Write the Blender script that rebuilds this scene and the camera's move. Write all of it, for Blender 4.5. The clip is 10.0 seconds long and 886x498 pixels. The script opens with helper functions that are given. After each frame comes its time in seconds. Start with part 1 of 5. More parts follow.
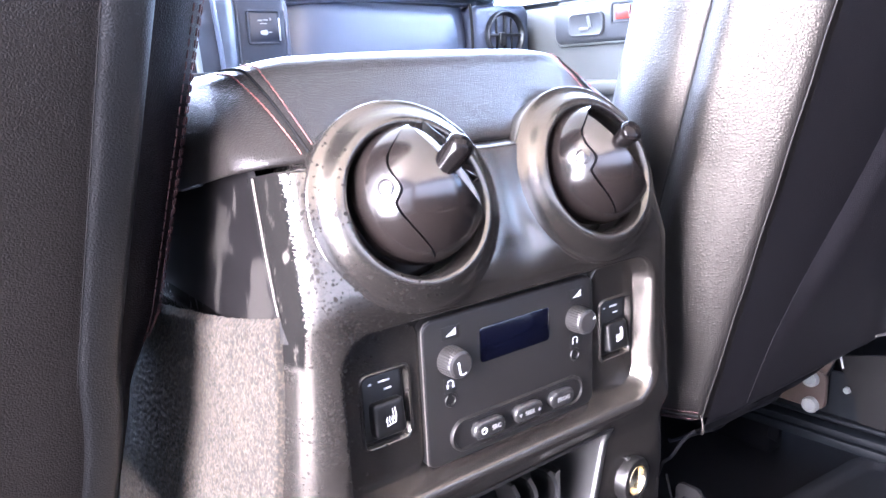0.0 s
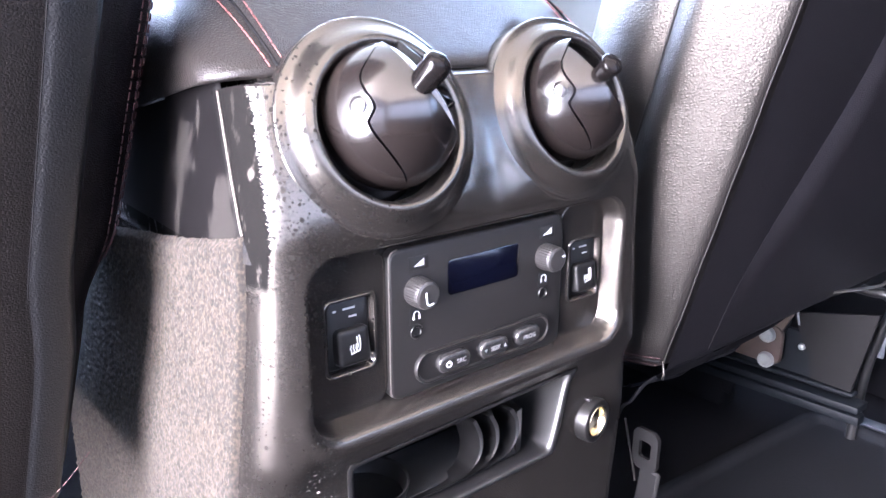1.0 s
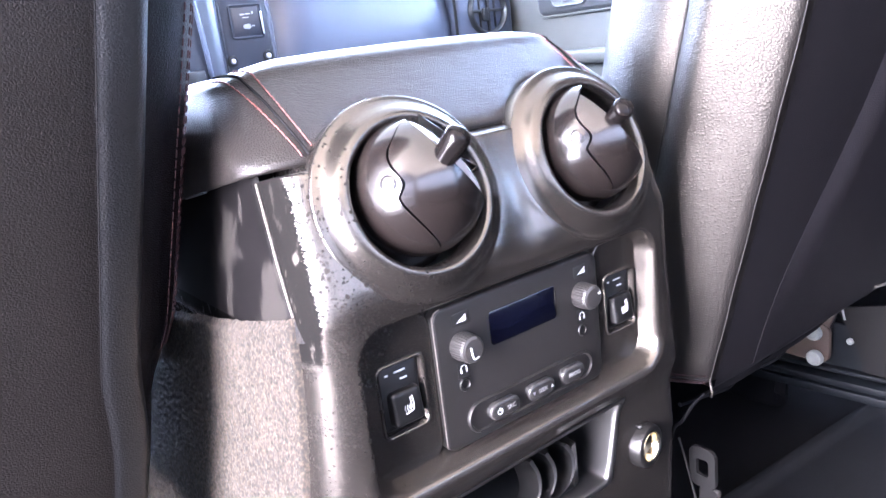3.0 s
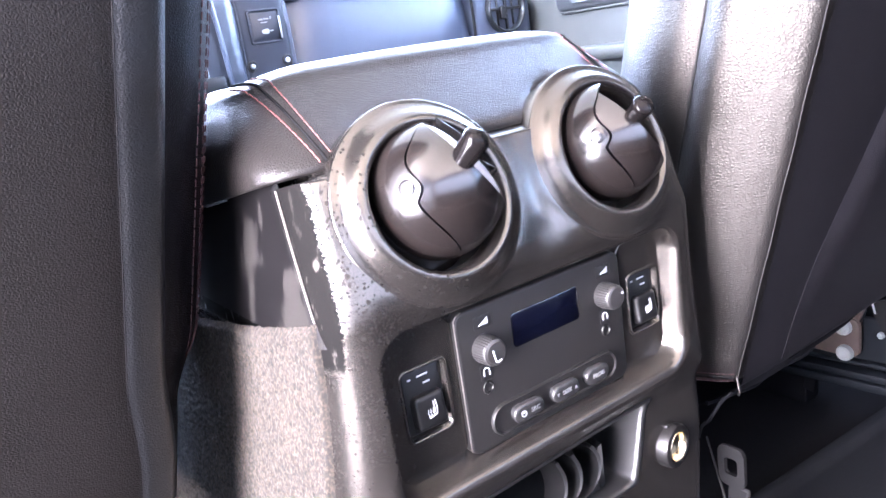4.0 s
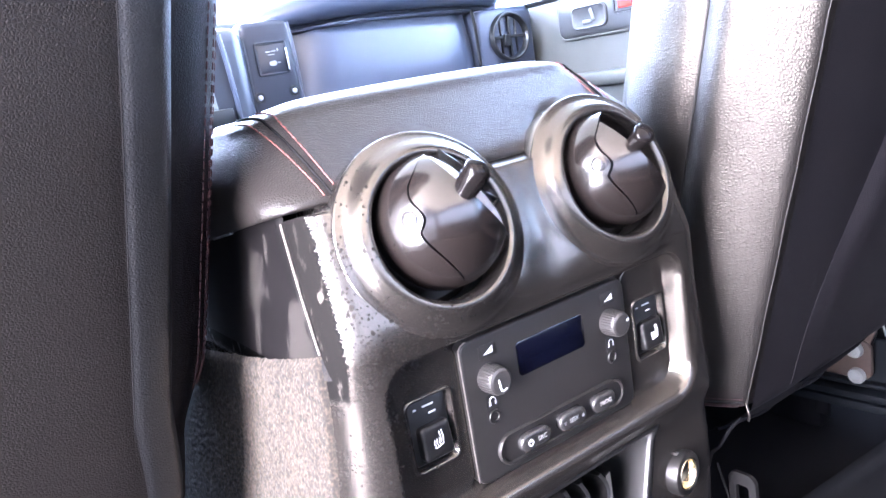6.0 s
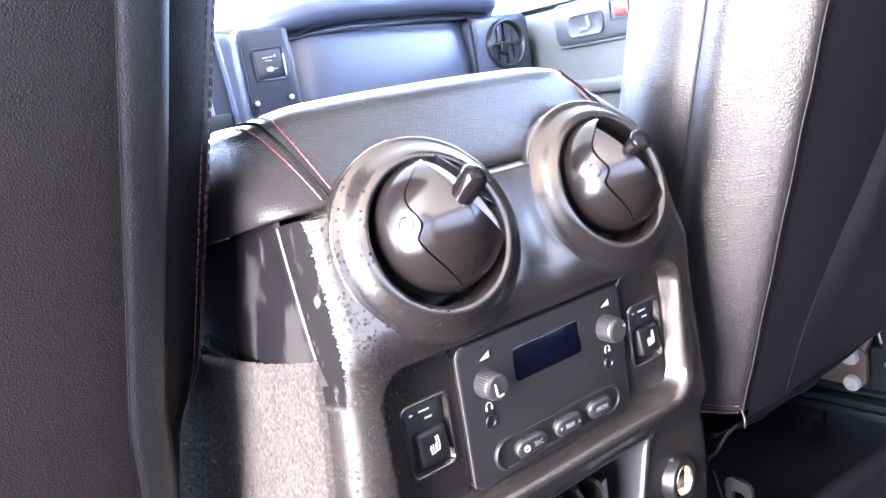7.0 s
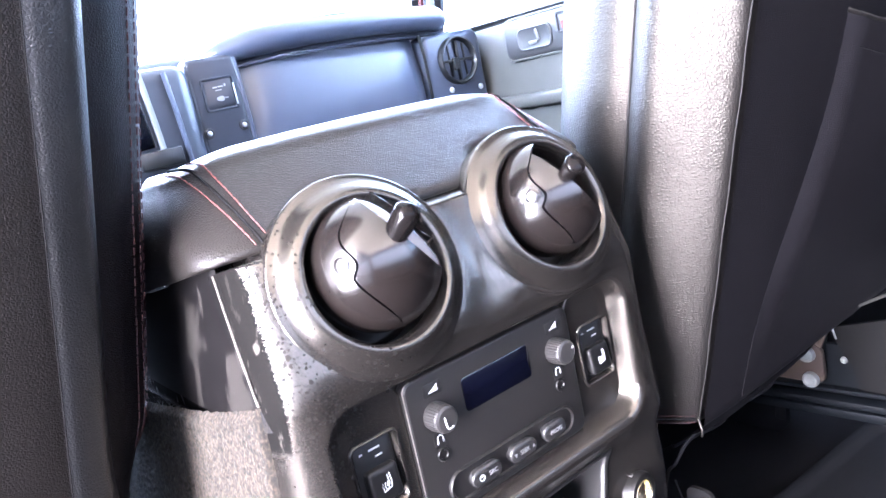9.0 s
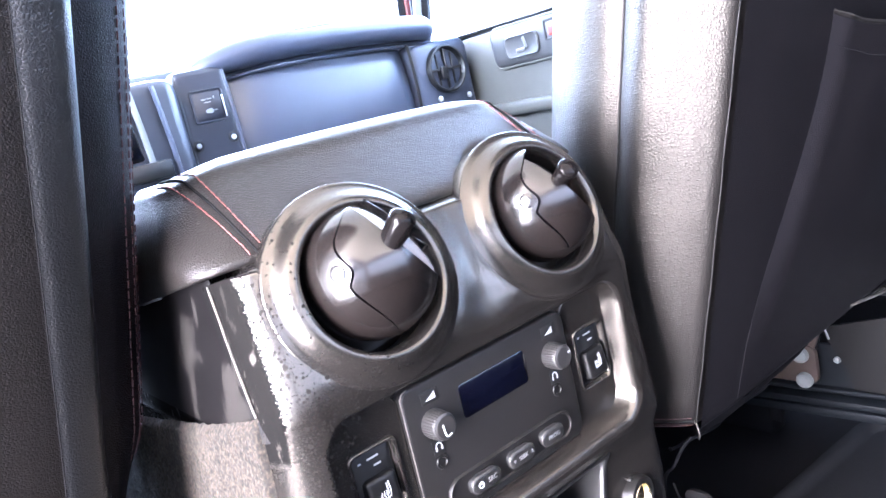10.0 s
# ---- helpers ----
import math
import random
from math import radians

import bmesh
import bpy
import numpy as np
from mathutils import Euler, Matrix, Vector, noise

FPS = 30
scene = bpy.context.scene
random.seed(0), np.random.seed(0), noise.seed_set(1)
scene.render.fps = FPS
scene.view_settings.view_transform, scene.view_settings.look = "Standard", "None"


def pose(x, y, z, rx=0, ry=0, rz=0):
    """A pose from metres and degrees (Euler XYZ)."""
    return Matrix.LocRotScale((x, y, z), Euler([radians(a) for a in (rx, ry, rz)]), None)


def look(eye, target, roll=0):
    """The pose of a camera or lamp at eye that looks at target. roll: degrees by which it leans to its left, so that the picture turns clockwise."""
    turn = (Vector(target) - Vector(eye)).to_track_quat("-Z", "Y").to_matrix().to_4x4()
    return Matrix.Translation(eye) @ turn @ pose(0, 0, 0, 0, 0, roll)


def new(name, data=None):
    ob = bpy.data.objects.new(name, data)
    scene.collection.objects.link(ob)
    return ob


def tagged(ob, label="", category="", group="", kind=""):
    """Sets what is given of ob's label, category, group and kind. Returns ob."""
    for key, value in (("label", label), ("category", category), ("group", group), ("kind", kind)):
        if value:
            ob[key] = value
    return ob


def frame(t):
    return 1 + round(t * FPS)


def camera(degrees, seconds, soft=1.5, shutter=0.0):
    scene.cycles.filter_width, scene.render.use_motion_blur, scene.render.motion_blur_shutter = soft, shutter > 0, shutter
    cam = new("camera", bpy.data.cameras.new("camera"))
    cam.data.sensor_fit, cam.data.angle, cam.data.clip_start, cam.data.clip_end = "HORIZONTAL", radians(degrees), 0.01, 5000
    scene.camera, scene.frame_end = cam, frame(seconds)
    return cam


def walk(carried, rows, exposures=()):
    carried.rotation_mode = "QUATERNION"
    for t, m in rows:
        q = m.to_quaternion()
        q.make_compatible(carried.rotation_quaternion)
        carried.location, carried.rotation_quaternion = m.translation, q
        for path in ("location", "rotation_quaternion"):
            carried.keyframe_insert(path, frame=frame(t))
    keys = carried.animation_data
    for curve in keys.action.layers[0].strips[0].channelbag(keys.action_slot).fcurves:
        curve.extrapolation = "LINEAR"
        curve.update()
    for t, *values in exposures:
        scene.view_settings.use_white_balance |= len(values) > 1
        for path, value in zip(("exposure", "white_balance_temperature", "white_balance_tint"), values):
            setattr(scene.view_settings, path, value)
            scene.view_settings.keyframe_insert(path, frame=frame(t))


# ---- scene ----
cam = camera(61.1, 10.0)
PATH = [
    (0, (-0.295, -0.332, 0.602), (0.852, 1.239, 0.135), -2.9),
    (0.5, (-0.295, -0.331, 0.598), (0.876, 1.219, 0.121), -2.0),
    (1, (-0.294, -0.325, 0.584), (0.906, 1.167, 0.004), 0.0),
    (1.5, (-0.297, -0.325, 0.59), (0.92, 1.152, 0.01), 0.2),
    (2, (-0.298, -0.324, 0.589), (0.936, 1.138, 0.005), 0.4),
    (2.1, (-0.298, -0.3244, 0.59), (0.9325, 1.1409, 0.0074), 0.11),
    (2.2, (-0.2984, -0.3275, 0.5978), (0.9052, 1.1632, 0.026), -2.12),
    (2.3, (-0.2987, -0.3315, 0.6078), (0.87, 1.192, 0.05), -5.0),
    (2.4, (-0.2989, -0.3335, 0.6128), (0.8524, 1.2064, 0.062), -6.44),
    (2.5, (-0.299, -0.334, 0.614), (0.848, 1.21, 0.065), -6.8),
    (3.8, (-0.306, -0.335, 0.605), (0.818, 1.244, 0.11), -7.5),
    (4, (-0.299, -0.334, 0.613), (0.792, 1.259, 0.091), -8.7),
    (4.5, (-0.298, -0.337, 0.614), (0.785, 1.267, 0.11), -9.1),
    (5, (-0.298, -0.336, 0.614), (0.783, 1.274, 0.127), -9.2),
    (5.5, (-0.297, -0.338, 0.616), (0.788, 1.276, 0.147), -9.5),
    (7, (-0.298, -0.338, 0.615), (0.804, 1.273, 0.177), -9.3),
    (7.5, (-0.291, -0.341, 0.615), (0.817, 1.266, 0.181), -9.1),
    (7.8, (-0.2876, -0.3395, 0.6102), (0.8358, 1.2551, 0.1684), -8.83),
    (8, (-0.29, -0.337, 0.609), (0.86, 1.237, 0.163), -8.4),
    (8.2, (-0.2913, -0.3434, 0.6203), (0.8641, 1.2287, 0.1806), -8.8),
    (8.5, (-0.288, -0.347, 0.624), (0.87, 1.225, 0.188), -9.9),
    (8.7, (-0.2801, -0.3465, 0.6227), (0.8765, 1.2265, 0.1893), -11.26),
    (9, (-0.28, -0.348, 0.624), (0.889, 1.22, 0.202), -12.2),
    (9.5, (-0.281, -0.346, 0.622), (0.902, 1.213, 0.211), -12.4),
    (10, (-0.282, -0.346, 0.623), (0.912, 1.206, 0.219), -13.1),
]
walk(cam, [(t, look(eye, target, roll)) for t, eye, target, roll in PATH], [(0.0, 1.26, 5420, 26), (1.0, 1.10, 5400, 25), (2.0, 1.10, 5400, 25), (2.7, 1.24, 5420, 26), (7.5, 1.31, 5390, 24), (9.0, 1.18, 5370, 23), (10.0, 1.13, 5370, 22)])


# ---- world and light ----
world = bpy.data.worlds.new("sky")
scene.world = world
world.use_nodes = True
wn = world.node_tree.nodes
sky = wn.new("ShaderNodeTexSky")
sky.sky_type = "NISHITA"
sky.sun_disc = False
sky.sun_elevation, sky.sun_rotation = radians(48), radians(250)
wn["Background"].inputs["Strength"].default_value = 0.15
world.node_tree.links.new(sky.outputs[0], wn["Background"].inputs["Color"])


def lamp(name, kind, m, energy, colour, size=(1, 1)):
    data = bpy.data.lights.new(name, kind)
    data.energy, data.color = energy, colour
    if kind == "AREA":
        data.shape, data.size, data.size_y = "RECTANGLE", size[0], size[1]
    else:
        data.angle = radians(0.6)
    ob = new(name, data)
    ob.matrix_world = m
    return ob


lamp("sun", "SUN", look((-6, -3.5, 8), (0, 0, 0.5)), 3.0, (1.0, 0.95, 0.88))
# a lamp added behind the rear window to brighten the headliner, and daylight by the open rear door beside the camera,
# and by the windscreen and both front windows
lamp("door_daylight", "AREA", look((-1.21, -0.27, 0.72), (0.2, -0.02, 0.48)), 205, (1.0, 0.91, 0.79), (0.60, 1.10))
lamp("headliner_fill", "AREA", look((0, -1.62, 0.52), (0, -1.10, 1.90)), 150, (1.0, 0.92, 0.82), (1.8, 0.36))
lamp("driver_window_daylight", "AREA", look((-1.15, 0.72, 1.08), (0.2, 0.05, 0.55)), 112, (0.86, 0.97, 1.0), (1.0, 0.55))
lamp("passenger_window_daylight", "AREA", look((1.00, 0.62, 1.08), (-0.2, 0.05, 0.70)), 20, (0.66, 0.84, 1.0), (1.0, 0.55))
lamp("windscreen_daylight", "AREA", look((0.1, 1.72, 1.14), (0.1, 0.0, 0.80)), 165, (0.74, 0.87, 1.0), (1.8, 0.75))


# ---- materials ----
def material(name, colour, rough=0.5, metal=0.0, grain=0.0, grain_scale=900.0, vary=0.0, vary_scale=14.0, second=None, coat=0.0, spec=0.5, rough_vary=0.0):
    m = bpy.data.materials.new(name)
    m.use_nodes = True
    nt = m.node_tree
    b = nt.nodes["Principled BSDF"]
    b.inputs["Base Color"].default_value = (*colour, 1)
    b.inputs["Roughness"].default_value = rough
    b.inputs["Metallic"].default_value = metal
    b.inputs["Coat Weight"].default_value = coat
    b.inputs["Specular IOR Level"].default_value = spec
    tc = nt.nodes.new("ShaderNodeTexCoord")
    if vary or rough_vary:
        n = nt.nodes.new("ShaderNodeTexNoise")
        n.inputs["Scale"].default_value, n.inputs["Detail"].default_value = vary_scale, 3
        nt.links.new(tc.outputs["Object"], n.inputs["Vector"])
        if vary:
            mix = nt.nodes.new("ShaderNodeMix")
            mix.data_type = "RGBA"
            two = second or tuple(c * (1 - vary) for c in colour)
            mix.inputs["A"].default_value, mix.inputs["B"].default_value = (*two, 1), (*[min(1, c * (1 + vary * 0.6)) for c in colour], 1)
            ramp = nt.nodes.new("ShaderNodeMapRange")
            ramp.inputs["From Min"].default_value, ramp.inputs["From Max"].default_value = 0.15, 0.85
            nt.links.new(n.outputs["Fac"], ramp.inputs["Value"])
            nt.links.new(ramp.outputs[0], mix.inputs["Factor"])
            nt.links.new(mix.outputs["Result"], b.inputs["Base Color"])
        if rough_vary:
            mr = nt.nodes.new("ShaderNodeMapRange")
            mr.inputs["From Min"].default_value, mr.inputs["From Max"].default_value = 0.3, 0.7
            mr.inputs["To Min"].default_value, mr.inputs["To Max"].default_value = rough - rough_vary, rough + rough_vary
            nt.links.new(n.outputs["Fac"], mr.inputs["Value"])
            nt.links.new(mr.outputs[0], b.inputs["Roughness"])
    if grain:
        g = nt.nodes.new("ShaderNodeTexNoise")
        g.inputs["Scale"].default_value, g.inputs["Detail"].default_value = grain_scale, 3
        nt.links.new(tc.outputs["Object"], g.inputs["Vector"])
        bump = nt.nodes.new("ShaderNodeBump")
        bump.inputs["Strength"].default_value, bump.inputs["Distance"].default_value = grain, 0.0006
        nt.links.new(g.outputs["Fac"], bump.inputs["Height"])
        nt.links.new(bump.outputs["Normal"], b.inputs["Normal"])
    return m


def leather(name, colour, rough, scale, depth, vary=0.05, rough_vary=0.02):
    """Grained leather: pebbles from a cell pattern, softer folds beneath them."""
    m = material(name, colour, rough, vary=vary, vary_scale=9, rough_vary=rough_vary)
    nt = m.node_tree
    tc = next(n for n in nt.nodes if n.type == "TEX_COORD")
    v = nt.nodes.new("ShaderNodeTexVoronoi")
    v.feature = "DISTANCE_TO_EDGE"
    v.inputs["Scale"].default_value = scale
    warp = nt.nodes.new("ShaderNodeTexNoise")
    warp.inputs["Scale"].default_value = scale * 0.35
    add = nt.nodes.new("ShaderNodeVectorMath")
    add.operation = "MULTIPLY_ADD"
    add.inputs[1].default_value = (0.0011, 0.0011, 0.0011)
    nt.links.new(tc.outputs["Object"], warp.inputs["Vector"])
    nt.links.new(warp.outputs["Color"], add.inputs[0])
    nt.links.new(tc.outputs["Object"], add.inputs[2])
    nt.links.new(add.outputs[0], v.inputs["Vector"])
    r = nt.nodes.new("ShaderNodeMapRange")
    r.inputs["From Max"].default_value = 0.35
    nt.links.new(v.outputs["Distance"], r.inputs["Value"])
    fold = nt.nodes.new("ShaderNodeTexNoise")
    fold.inputs["Scale"].default_value, fold.inputs["Detail"].default_value = 30, 4
    nt.links.new(tc.outputs["Object"], fold.inputs["Vector"])
    b1, b2 = nt.nodes.new("ShaderNodeBump"), nt.nodes.new("ShaderNodeBump")
    b1.inputs["Strength"].default_value, b1.inputs["Distance"].default_value = depth, 0.0003
    b2.inputs["Strength"].default_value, b2.inputs["Distance"].default_value = 0.25, 0.002
    nt.links.new(fold.outputs["Fac"], b2.inputs["Height"])
    nt.links.new(r.outputs[0], b1.inputs["Height"])
    nt.links.new(b2.outputs["Normal"], b1.inputs["Normal"])
    nt.links.new(b1.outputs["Normal"], nt.nodes["Principled BSDF"].inputs["Normal"])
    return m


def worn_paint(name="console_paint", polished=True):
    """Satin grey-bronze paint over black plastic: chipped specks, and a rubbed-through strip on one corner."""
    m = material(name, (0.0076, 0.0067, 0.0061), 0.25, grain=0.10, grain_scale=520, vary=0.05, vary_scale=30, rough_vary=0.015, spec=0.88)
    nt = m.node_tree
    bsdf = nt.nodes["Principled BSDF"]
    tc = next(n for n in nt.nodes if n.type == "TEX_COORD")
    paint = bsdf.inputs["Base Color"].links[0].from_socket

    def math_node(op, a, b=None, c=None):
        n = nt.nodes.new("ShaderNodeMath")
        n.operation = op
        for k, v in enumerate((a, b, c)):
            if v is None:
                continue
            if isinstance(v, (int, float)):
                n.inputs[k].default_value = v
            else:
                nt.links.new(v, n.inputs[k])
        return n.outputs[0]

    def ramp(v, a, b):
        n = nt.nodes.new("ShaderNodeMapRange")
        n.interpolation_type = "SMOOTHSTEP"
        n.inputs["From Min"].default_value, n.inputs["From Max"].default_value = a, b
        nt.links.new(v, n.inputs["Value"])
        return n.outputs[0]

    def noise_at(scale, stretch=(1, 1, 1), detail=4):
        mp = nt.nodes.new("ShaderNodeMapping")
        mp.inputs["Scale"].default_value = stretch
        nt.links.new(tc.outputs["Object"], mp.inputs["Vector"])
        n = nt.nodes.new("ShaderNodeTexNoise")
        n.inputs["Scale"].default_value, n.inputs["Detail"].default_value = scale, detail
        nt.links.new(mp.outputs[0], n.inputs["Vector"])
        return n.outputs["Fac"]
    sep = nt.nodes.new("ShaderNodeSeparateXYZ")
    nt.links.new(tc.outputs["Object"], sep.inputs[0])
    x, y, z = sep.outputs
    # rubbed strip along the corner, between two heights, with ragged edges
    fray = math_node("MULTIPLY", math_node("SUBTRACT", noise_at(1100, (0.35, 0.35, 1.8), 8), 0.5), 0.0105)
    edge = math_node("MULTIPLY_ADD", math_node("MAXIMUM", math_node("SUBTRACT", 0.545, z), 0.0), 0.080, 0.1362)
    depth = math_node("ADD", math_node("SUBTRACT", math_node("MULTIPLY", x, -1.0), edge), math_node("MULTIPLY", fray, 0.75))
    strip = math_node("MULTIPLY", ramp(depth, 0.0, 0.0006), ramp(math_node("ADD", z, fray), 0.452, 0.460))
    strip = math_node("MULTIPLY", strip, math_node("LESS_THAN", x, -0.125))
    left = ramp(noise_at(170, (1, 1, 0.35), 8), 0.56, 0.66)
    strip = math_node("MULTIPLY", strip, math_node("SUBTRACT", 1.0, math_node("MULTIPLY", left, math_node("MULTIPLY_ADD", ramp(z, 0.535, 0.480), 0.5, 0.15))))
    # chips: small dots, thick below the vent and thinning along the corner
    chips = []
    for scale, size, thick in ((150, 0.20, 0.26), (260, 0.30, 0.55), (520, 0.40, 0.80)):
        v = nt.nodes.new("ShaderNodeTexVoronoi")
        v.inputs["Scale"].default_value = scale
        warp = nt.nodes.new("ShaderNodeVectorMath")
        warp.operation = "MULTIPLY_ADD"
        wn2 = nt.nodes.new("ShaderNodeTexNoise")
        wn2.inputs["Scale"].default_value = 900
        nt.links.new(tc.outputs["Object"], wn2.inputs["Vector"])
        nt.links.new(wn2.outputs["Color"], warp.inputs[0])
        warp.inputs[1].default_value = (0.0018, 0.0018, 0.0018)
        nt.links.new(tc.outputs["Object"], warp.inputs[2])
        nt.links.new(warp.outputs[0], v.inputs["Vector"])
        sc = nt.nodes.new("ShaderNodeSeparateColor")
        nt.links.new(v.outputs["Color"], sc.inputs[0])
        fall = math_node("SUBTRACT", 1.0, ramp(math_node("ADD", x, math_node("MULTIPLY", math_node("ABSOLUTE", math_node("SUBTRACT", z, 0.492)), 0.42)), -0.128, -0.048))
        fall = math_node("MULTIPLY", fall, ramp(noise_at(45), 0.30, 0.60))
        keep = math_node("LESS_THAN", sc.outputs[0], math_node("MULTIPLY", fall, thick * 1.5))
        dot = math_node("LESS_THAN", v.outputs["Distance"], math_node("MULTIPLY_ADD", sc.outputs[1], size, 0.06))
        chips.append(math_node("MULTIPLY", keep, dot))
    mask = math_node("MAXIMUM", strip, math_node("MULTIPLY", math_node("MAXIMUM", chips[0], math_node("MAXIMUM", chips[1], chips[2])), 0.82))
    mix = nt.nodes.new("ShaderNodeMix")
    mix.data_type = "RGBA"
    mix.inputs["B"].default_value = (0.0035, 0.0033, 0.0034, 1)
    nt.links.new(paint, mix.inputs["A"])
    nt.links.new(mask, mix.inputs["Factor"])
    # a few pale scratches beside the tray
    near = math_node("SQRT", math_node("ADD", math_node("POWER", math_node("ADD", x, 0.121), 2.0), math_node("POWER", math_node("MULTIPLY", math_node("SUBTRACT", z, 0.338), 0.55), 2.0)))
    pale = math_node("MULTIPLY", ramp(noise_at(420, (0.8, 1, 1.7), 3), 0.655, 0.675), math_node("SUBTRACT", 1.0, ramp(near, 0.007, 0.012)))
    mix2 = nt.nodes.new("ShaderNodeMix")
    mix2.data_type = "RGBA"
    mix2.inputs["B"].default_value = (0.30, 0.30, 0.29, 1)
    nt.links.new(mix.outputs["Result"], mix2.inputs["A"])
    nt.links.new(pale, mix2.inputs["Factor"])
    nt.links.new(mix2.outputs["Result"], bsdf.inputs["Base Color"])
    spot = math_node("SQRT", math_node("ADD", math_node("POWER", math_node("MULTIPLY", math_node("SUBTRACT", x, 0.013), 1.0), 2.0), math_node("POWER", math_node("MULTIPLY", math_node("SUBTRACT", z, 0.5165), 0.9), 2.0)))
    spot = math_node("ADD", spot, math_node("MULTIPLY", math_node("SUBTRACT", noise_at(240, (1, 1, 0.3), 8), 0.5), 0.03))
    worn = ramp(spot, 0.008, 0.021) if polished else ramp(spot, -2.0, -1.0)
    rough = bsdf.inputs["Roughness"].links[0].from_socket
    nt.links.new(math_node("MULTIPLY", rough, math_node("MULTIPLY_ADD", worn, 0.45, 0.55)), bsdf.inputs["Roughness"])
    dull = bsdf.inputs["Roughness"].links[0].from_socket
    nt.links.new(math_node("MAXIMUM", dull, math_node("MULTIPLY", mask, 0.72)), bsdf.inputs["Roughness"])
    bsdf.inputs["Specular Tint"].default_value = (1.0, 0.92, 0.82, 1)
    nt.links.new(math_node("MULTIPLY_ADD", mask, -0.84, 0.88), bsdf.inputs["Specular IOR Level"])
    return m


def worn_black():
    """Glossy black flank on which patches of grey scuffed coating are left, drawn out along the height."""
    # real scuffs, but flank and patch colours are lowered for the driver's seat shadow
    m = material("worn_black", (0.0028, 0.0025, 0.0027), 0.5, spec=0.08, vary=0.3, vary_scale=90)
    nt = m.node_tree
    bsdf = nt.nodes["Principled BSDF"]
    tc = next(n for n in nt.nodes if n.type == "TEX_COORD")
    mp = nt.nodes.new("ShaderNodeMapping")
    mp.inputs["Scale"].default_value, mp.inputs["Location"].default_value = (1, 1, 0.28), (0, 0.020, 0.02)
    nt.links.new(tc.outputs["Object"], mp.inputs["Vector"])
    n = nt.nodes.new("ShaderNodeTexNoise")
    n.inputs["Roughness"].default_value = 0.76
    n.inputs["Scale"].default_value, n.inputs["Detail"].default_value, n.inputs["Distortion"].default_value = 75, 12, 0.6
    nt.links.new(mp.outputs[0], n.inputs["Vector"])
    sep = nt.nodes.new("ShaderNodeSeparateXYZ")
    nt.links.new(tc.outputs["Object"], sep.inputs[0])
    y, z = sep.outputs[1], sep.outputs[2]

    def calc(op, *args):
        q = nt.nodes.new("ShaderNodeMath")
        q.operation = op
        for k, v in enumerate(args):
            if isinstance(v, (int, float)):
                q.inputs[k].default_value = v
            else:
                nt.links.new(v, q.inputs[k])
        return q.outputs[0]
    fray = calc("MULTIPLY_ADD", n.outputs["Fac"], 0.070, -0.0345)
    # two patches of coating left on the flank: (middle, its slope, half width, its slope, top)
    left_over = None
    for mid, lean, wide, narrow, high in ((0.0690, 0.254, 0.0115, -0.14, 0.538), (0.0285, 0.02, 0.0040, 0.42, 0.507)):
        drop = calc("SUBTRACT", high, z)
        d = calc("SUBTRACT", calc("ABSOLUTE", calc("SUBTRACT", y, calc("MULTIPLY_ADD", drop, lean, mid))), calc("MULTIPLY_ADD", drop, narrow, wide))
        d = calc("ADD", calc("MAXIMUM", d, calc("MULTIPLY", drop, -1.0)), fray)
        left_over = d if left_over is None else calc("MINIMUM", left_over, d)
    r = nt.nodes.new("ShaderNodeMapRange")
    r.inputs["From Min"].default_value, r.inputs["From Max"].default_value = 0.0012, -0.0014
    nt.links.new(left_over, r.inputs["Value"])
    mix = nt.nodes.new("ShaderNodeMix")
    mix.data_type = "RGBA"
    mix.inputs["B"].default_value = (0.0135, 0.0122, 0.0112, 1)
    nt.links.new(bsdf.inputs["Base Color"].links[0].from_socket, mix.inputs["A"])
    nt.links.new(r.outputs[0], mix.inputs["Factor"])
    nt.links.new(mix.outputs["Result"], bsdf.inputs["Base Color"])
    rr = nt.nodes.new("ShaderNodeMapRange")
    rr.inputs["To Min"].default_value, rr.inputs["To Max"].default_value = 0.5, 0.8
    nt.links.new(r.outputs[0], rr.inputs["Value"])
    nt.links.new(rr.outputs[0], bsdf.inputs["Roughness"])
    return m


M_SHELL = worn_paint()
M_RING = worn_paint("ring_paint", False)
# pale metal for rubbed edges, and for the highlight put on the side panel's lip
M_LIP = material("rubbed_edge_highlight", (0.16, 0.145, 0.13), 0.30, metal=0.6, vary=0.3, vary_scale=200)
M_WORN = worn_black()
M_RECESS = material("recess_plastic", (0.0047, 0.0045, 0.0045), 0.45, spec=0.3, grain=0.15, grain_scale=1600, vary=0.12, vary_scale=40)
M_PANEL = material("panel_plastic", (0.0062, 0.0057, 0.0056), 0.45, spec=0.3, grain=0.12, grain_scale=1800, vary=0.08, vary_scale=30)
M_SWITCH = material("switch_plastic", (0.0034, 0.0033, 0.0034), 0.42, spec=0.25, grain=0.08, grain_scale=1400, vary=0.15)
M_BLACK = material("black_plastic", (0.0085, 0.0085, 0.0090), 0.38, grain=0.1, grain_scale=1200, vary=0.15)
M_GLOSS = material("gloss_black", (0.0040, 0.0034, 0.0034), 0.13, vary=0.15, vary_scale=30, spec=0.10)
M_BALL = material("vent_plastic", (0.0064, 0.0050, 0.0046), 0.19, vary=0.12, vary_scale=24, rough_vary=0.03, spec=0.62)
M_KNOB = material("knob_rubber", (0.0125, 0.0118, 0.0116), 0.42, vary=0.1)
M_BUTTON = material("button_plastic", (0.0125, 0.0120, 0.0120), 0.27, vary=0.1, vary_scale=60)
M_DISPLAY = material("display_glass", (0.0007, 0.0009, 0.0030), 0.14)
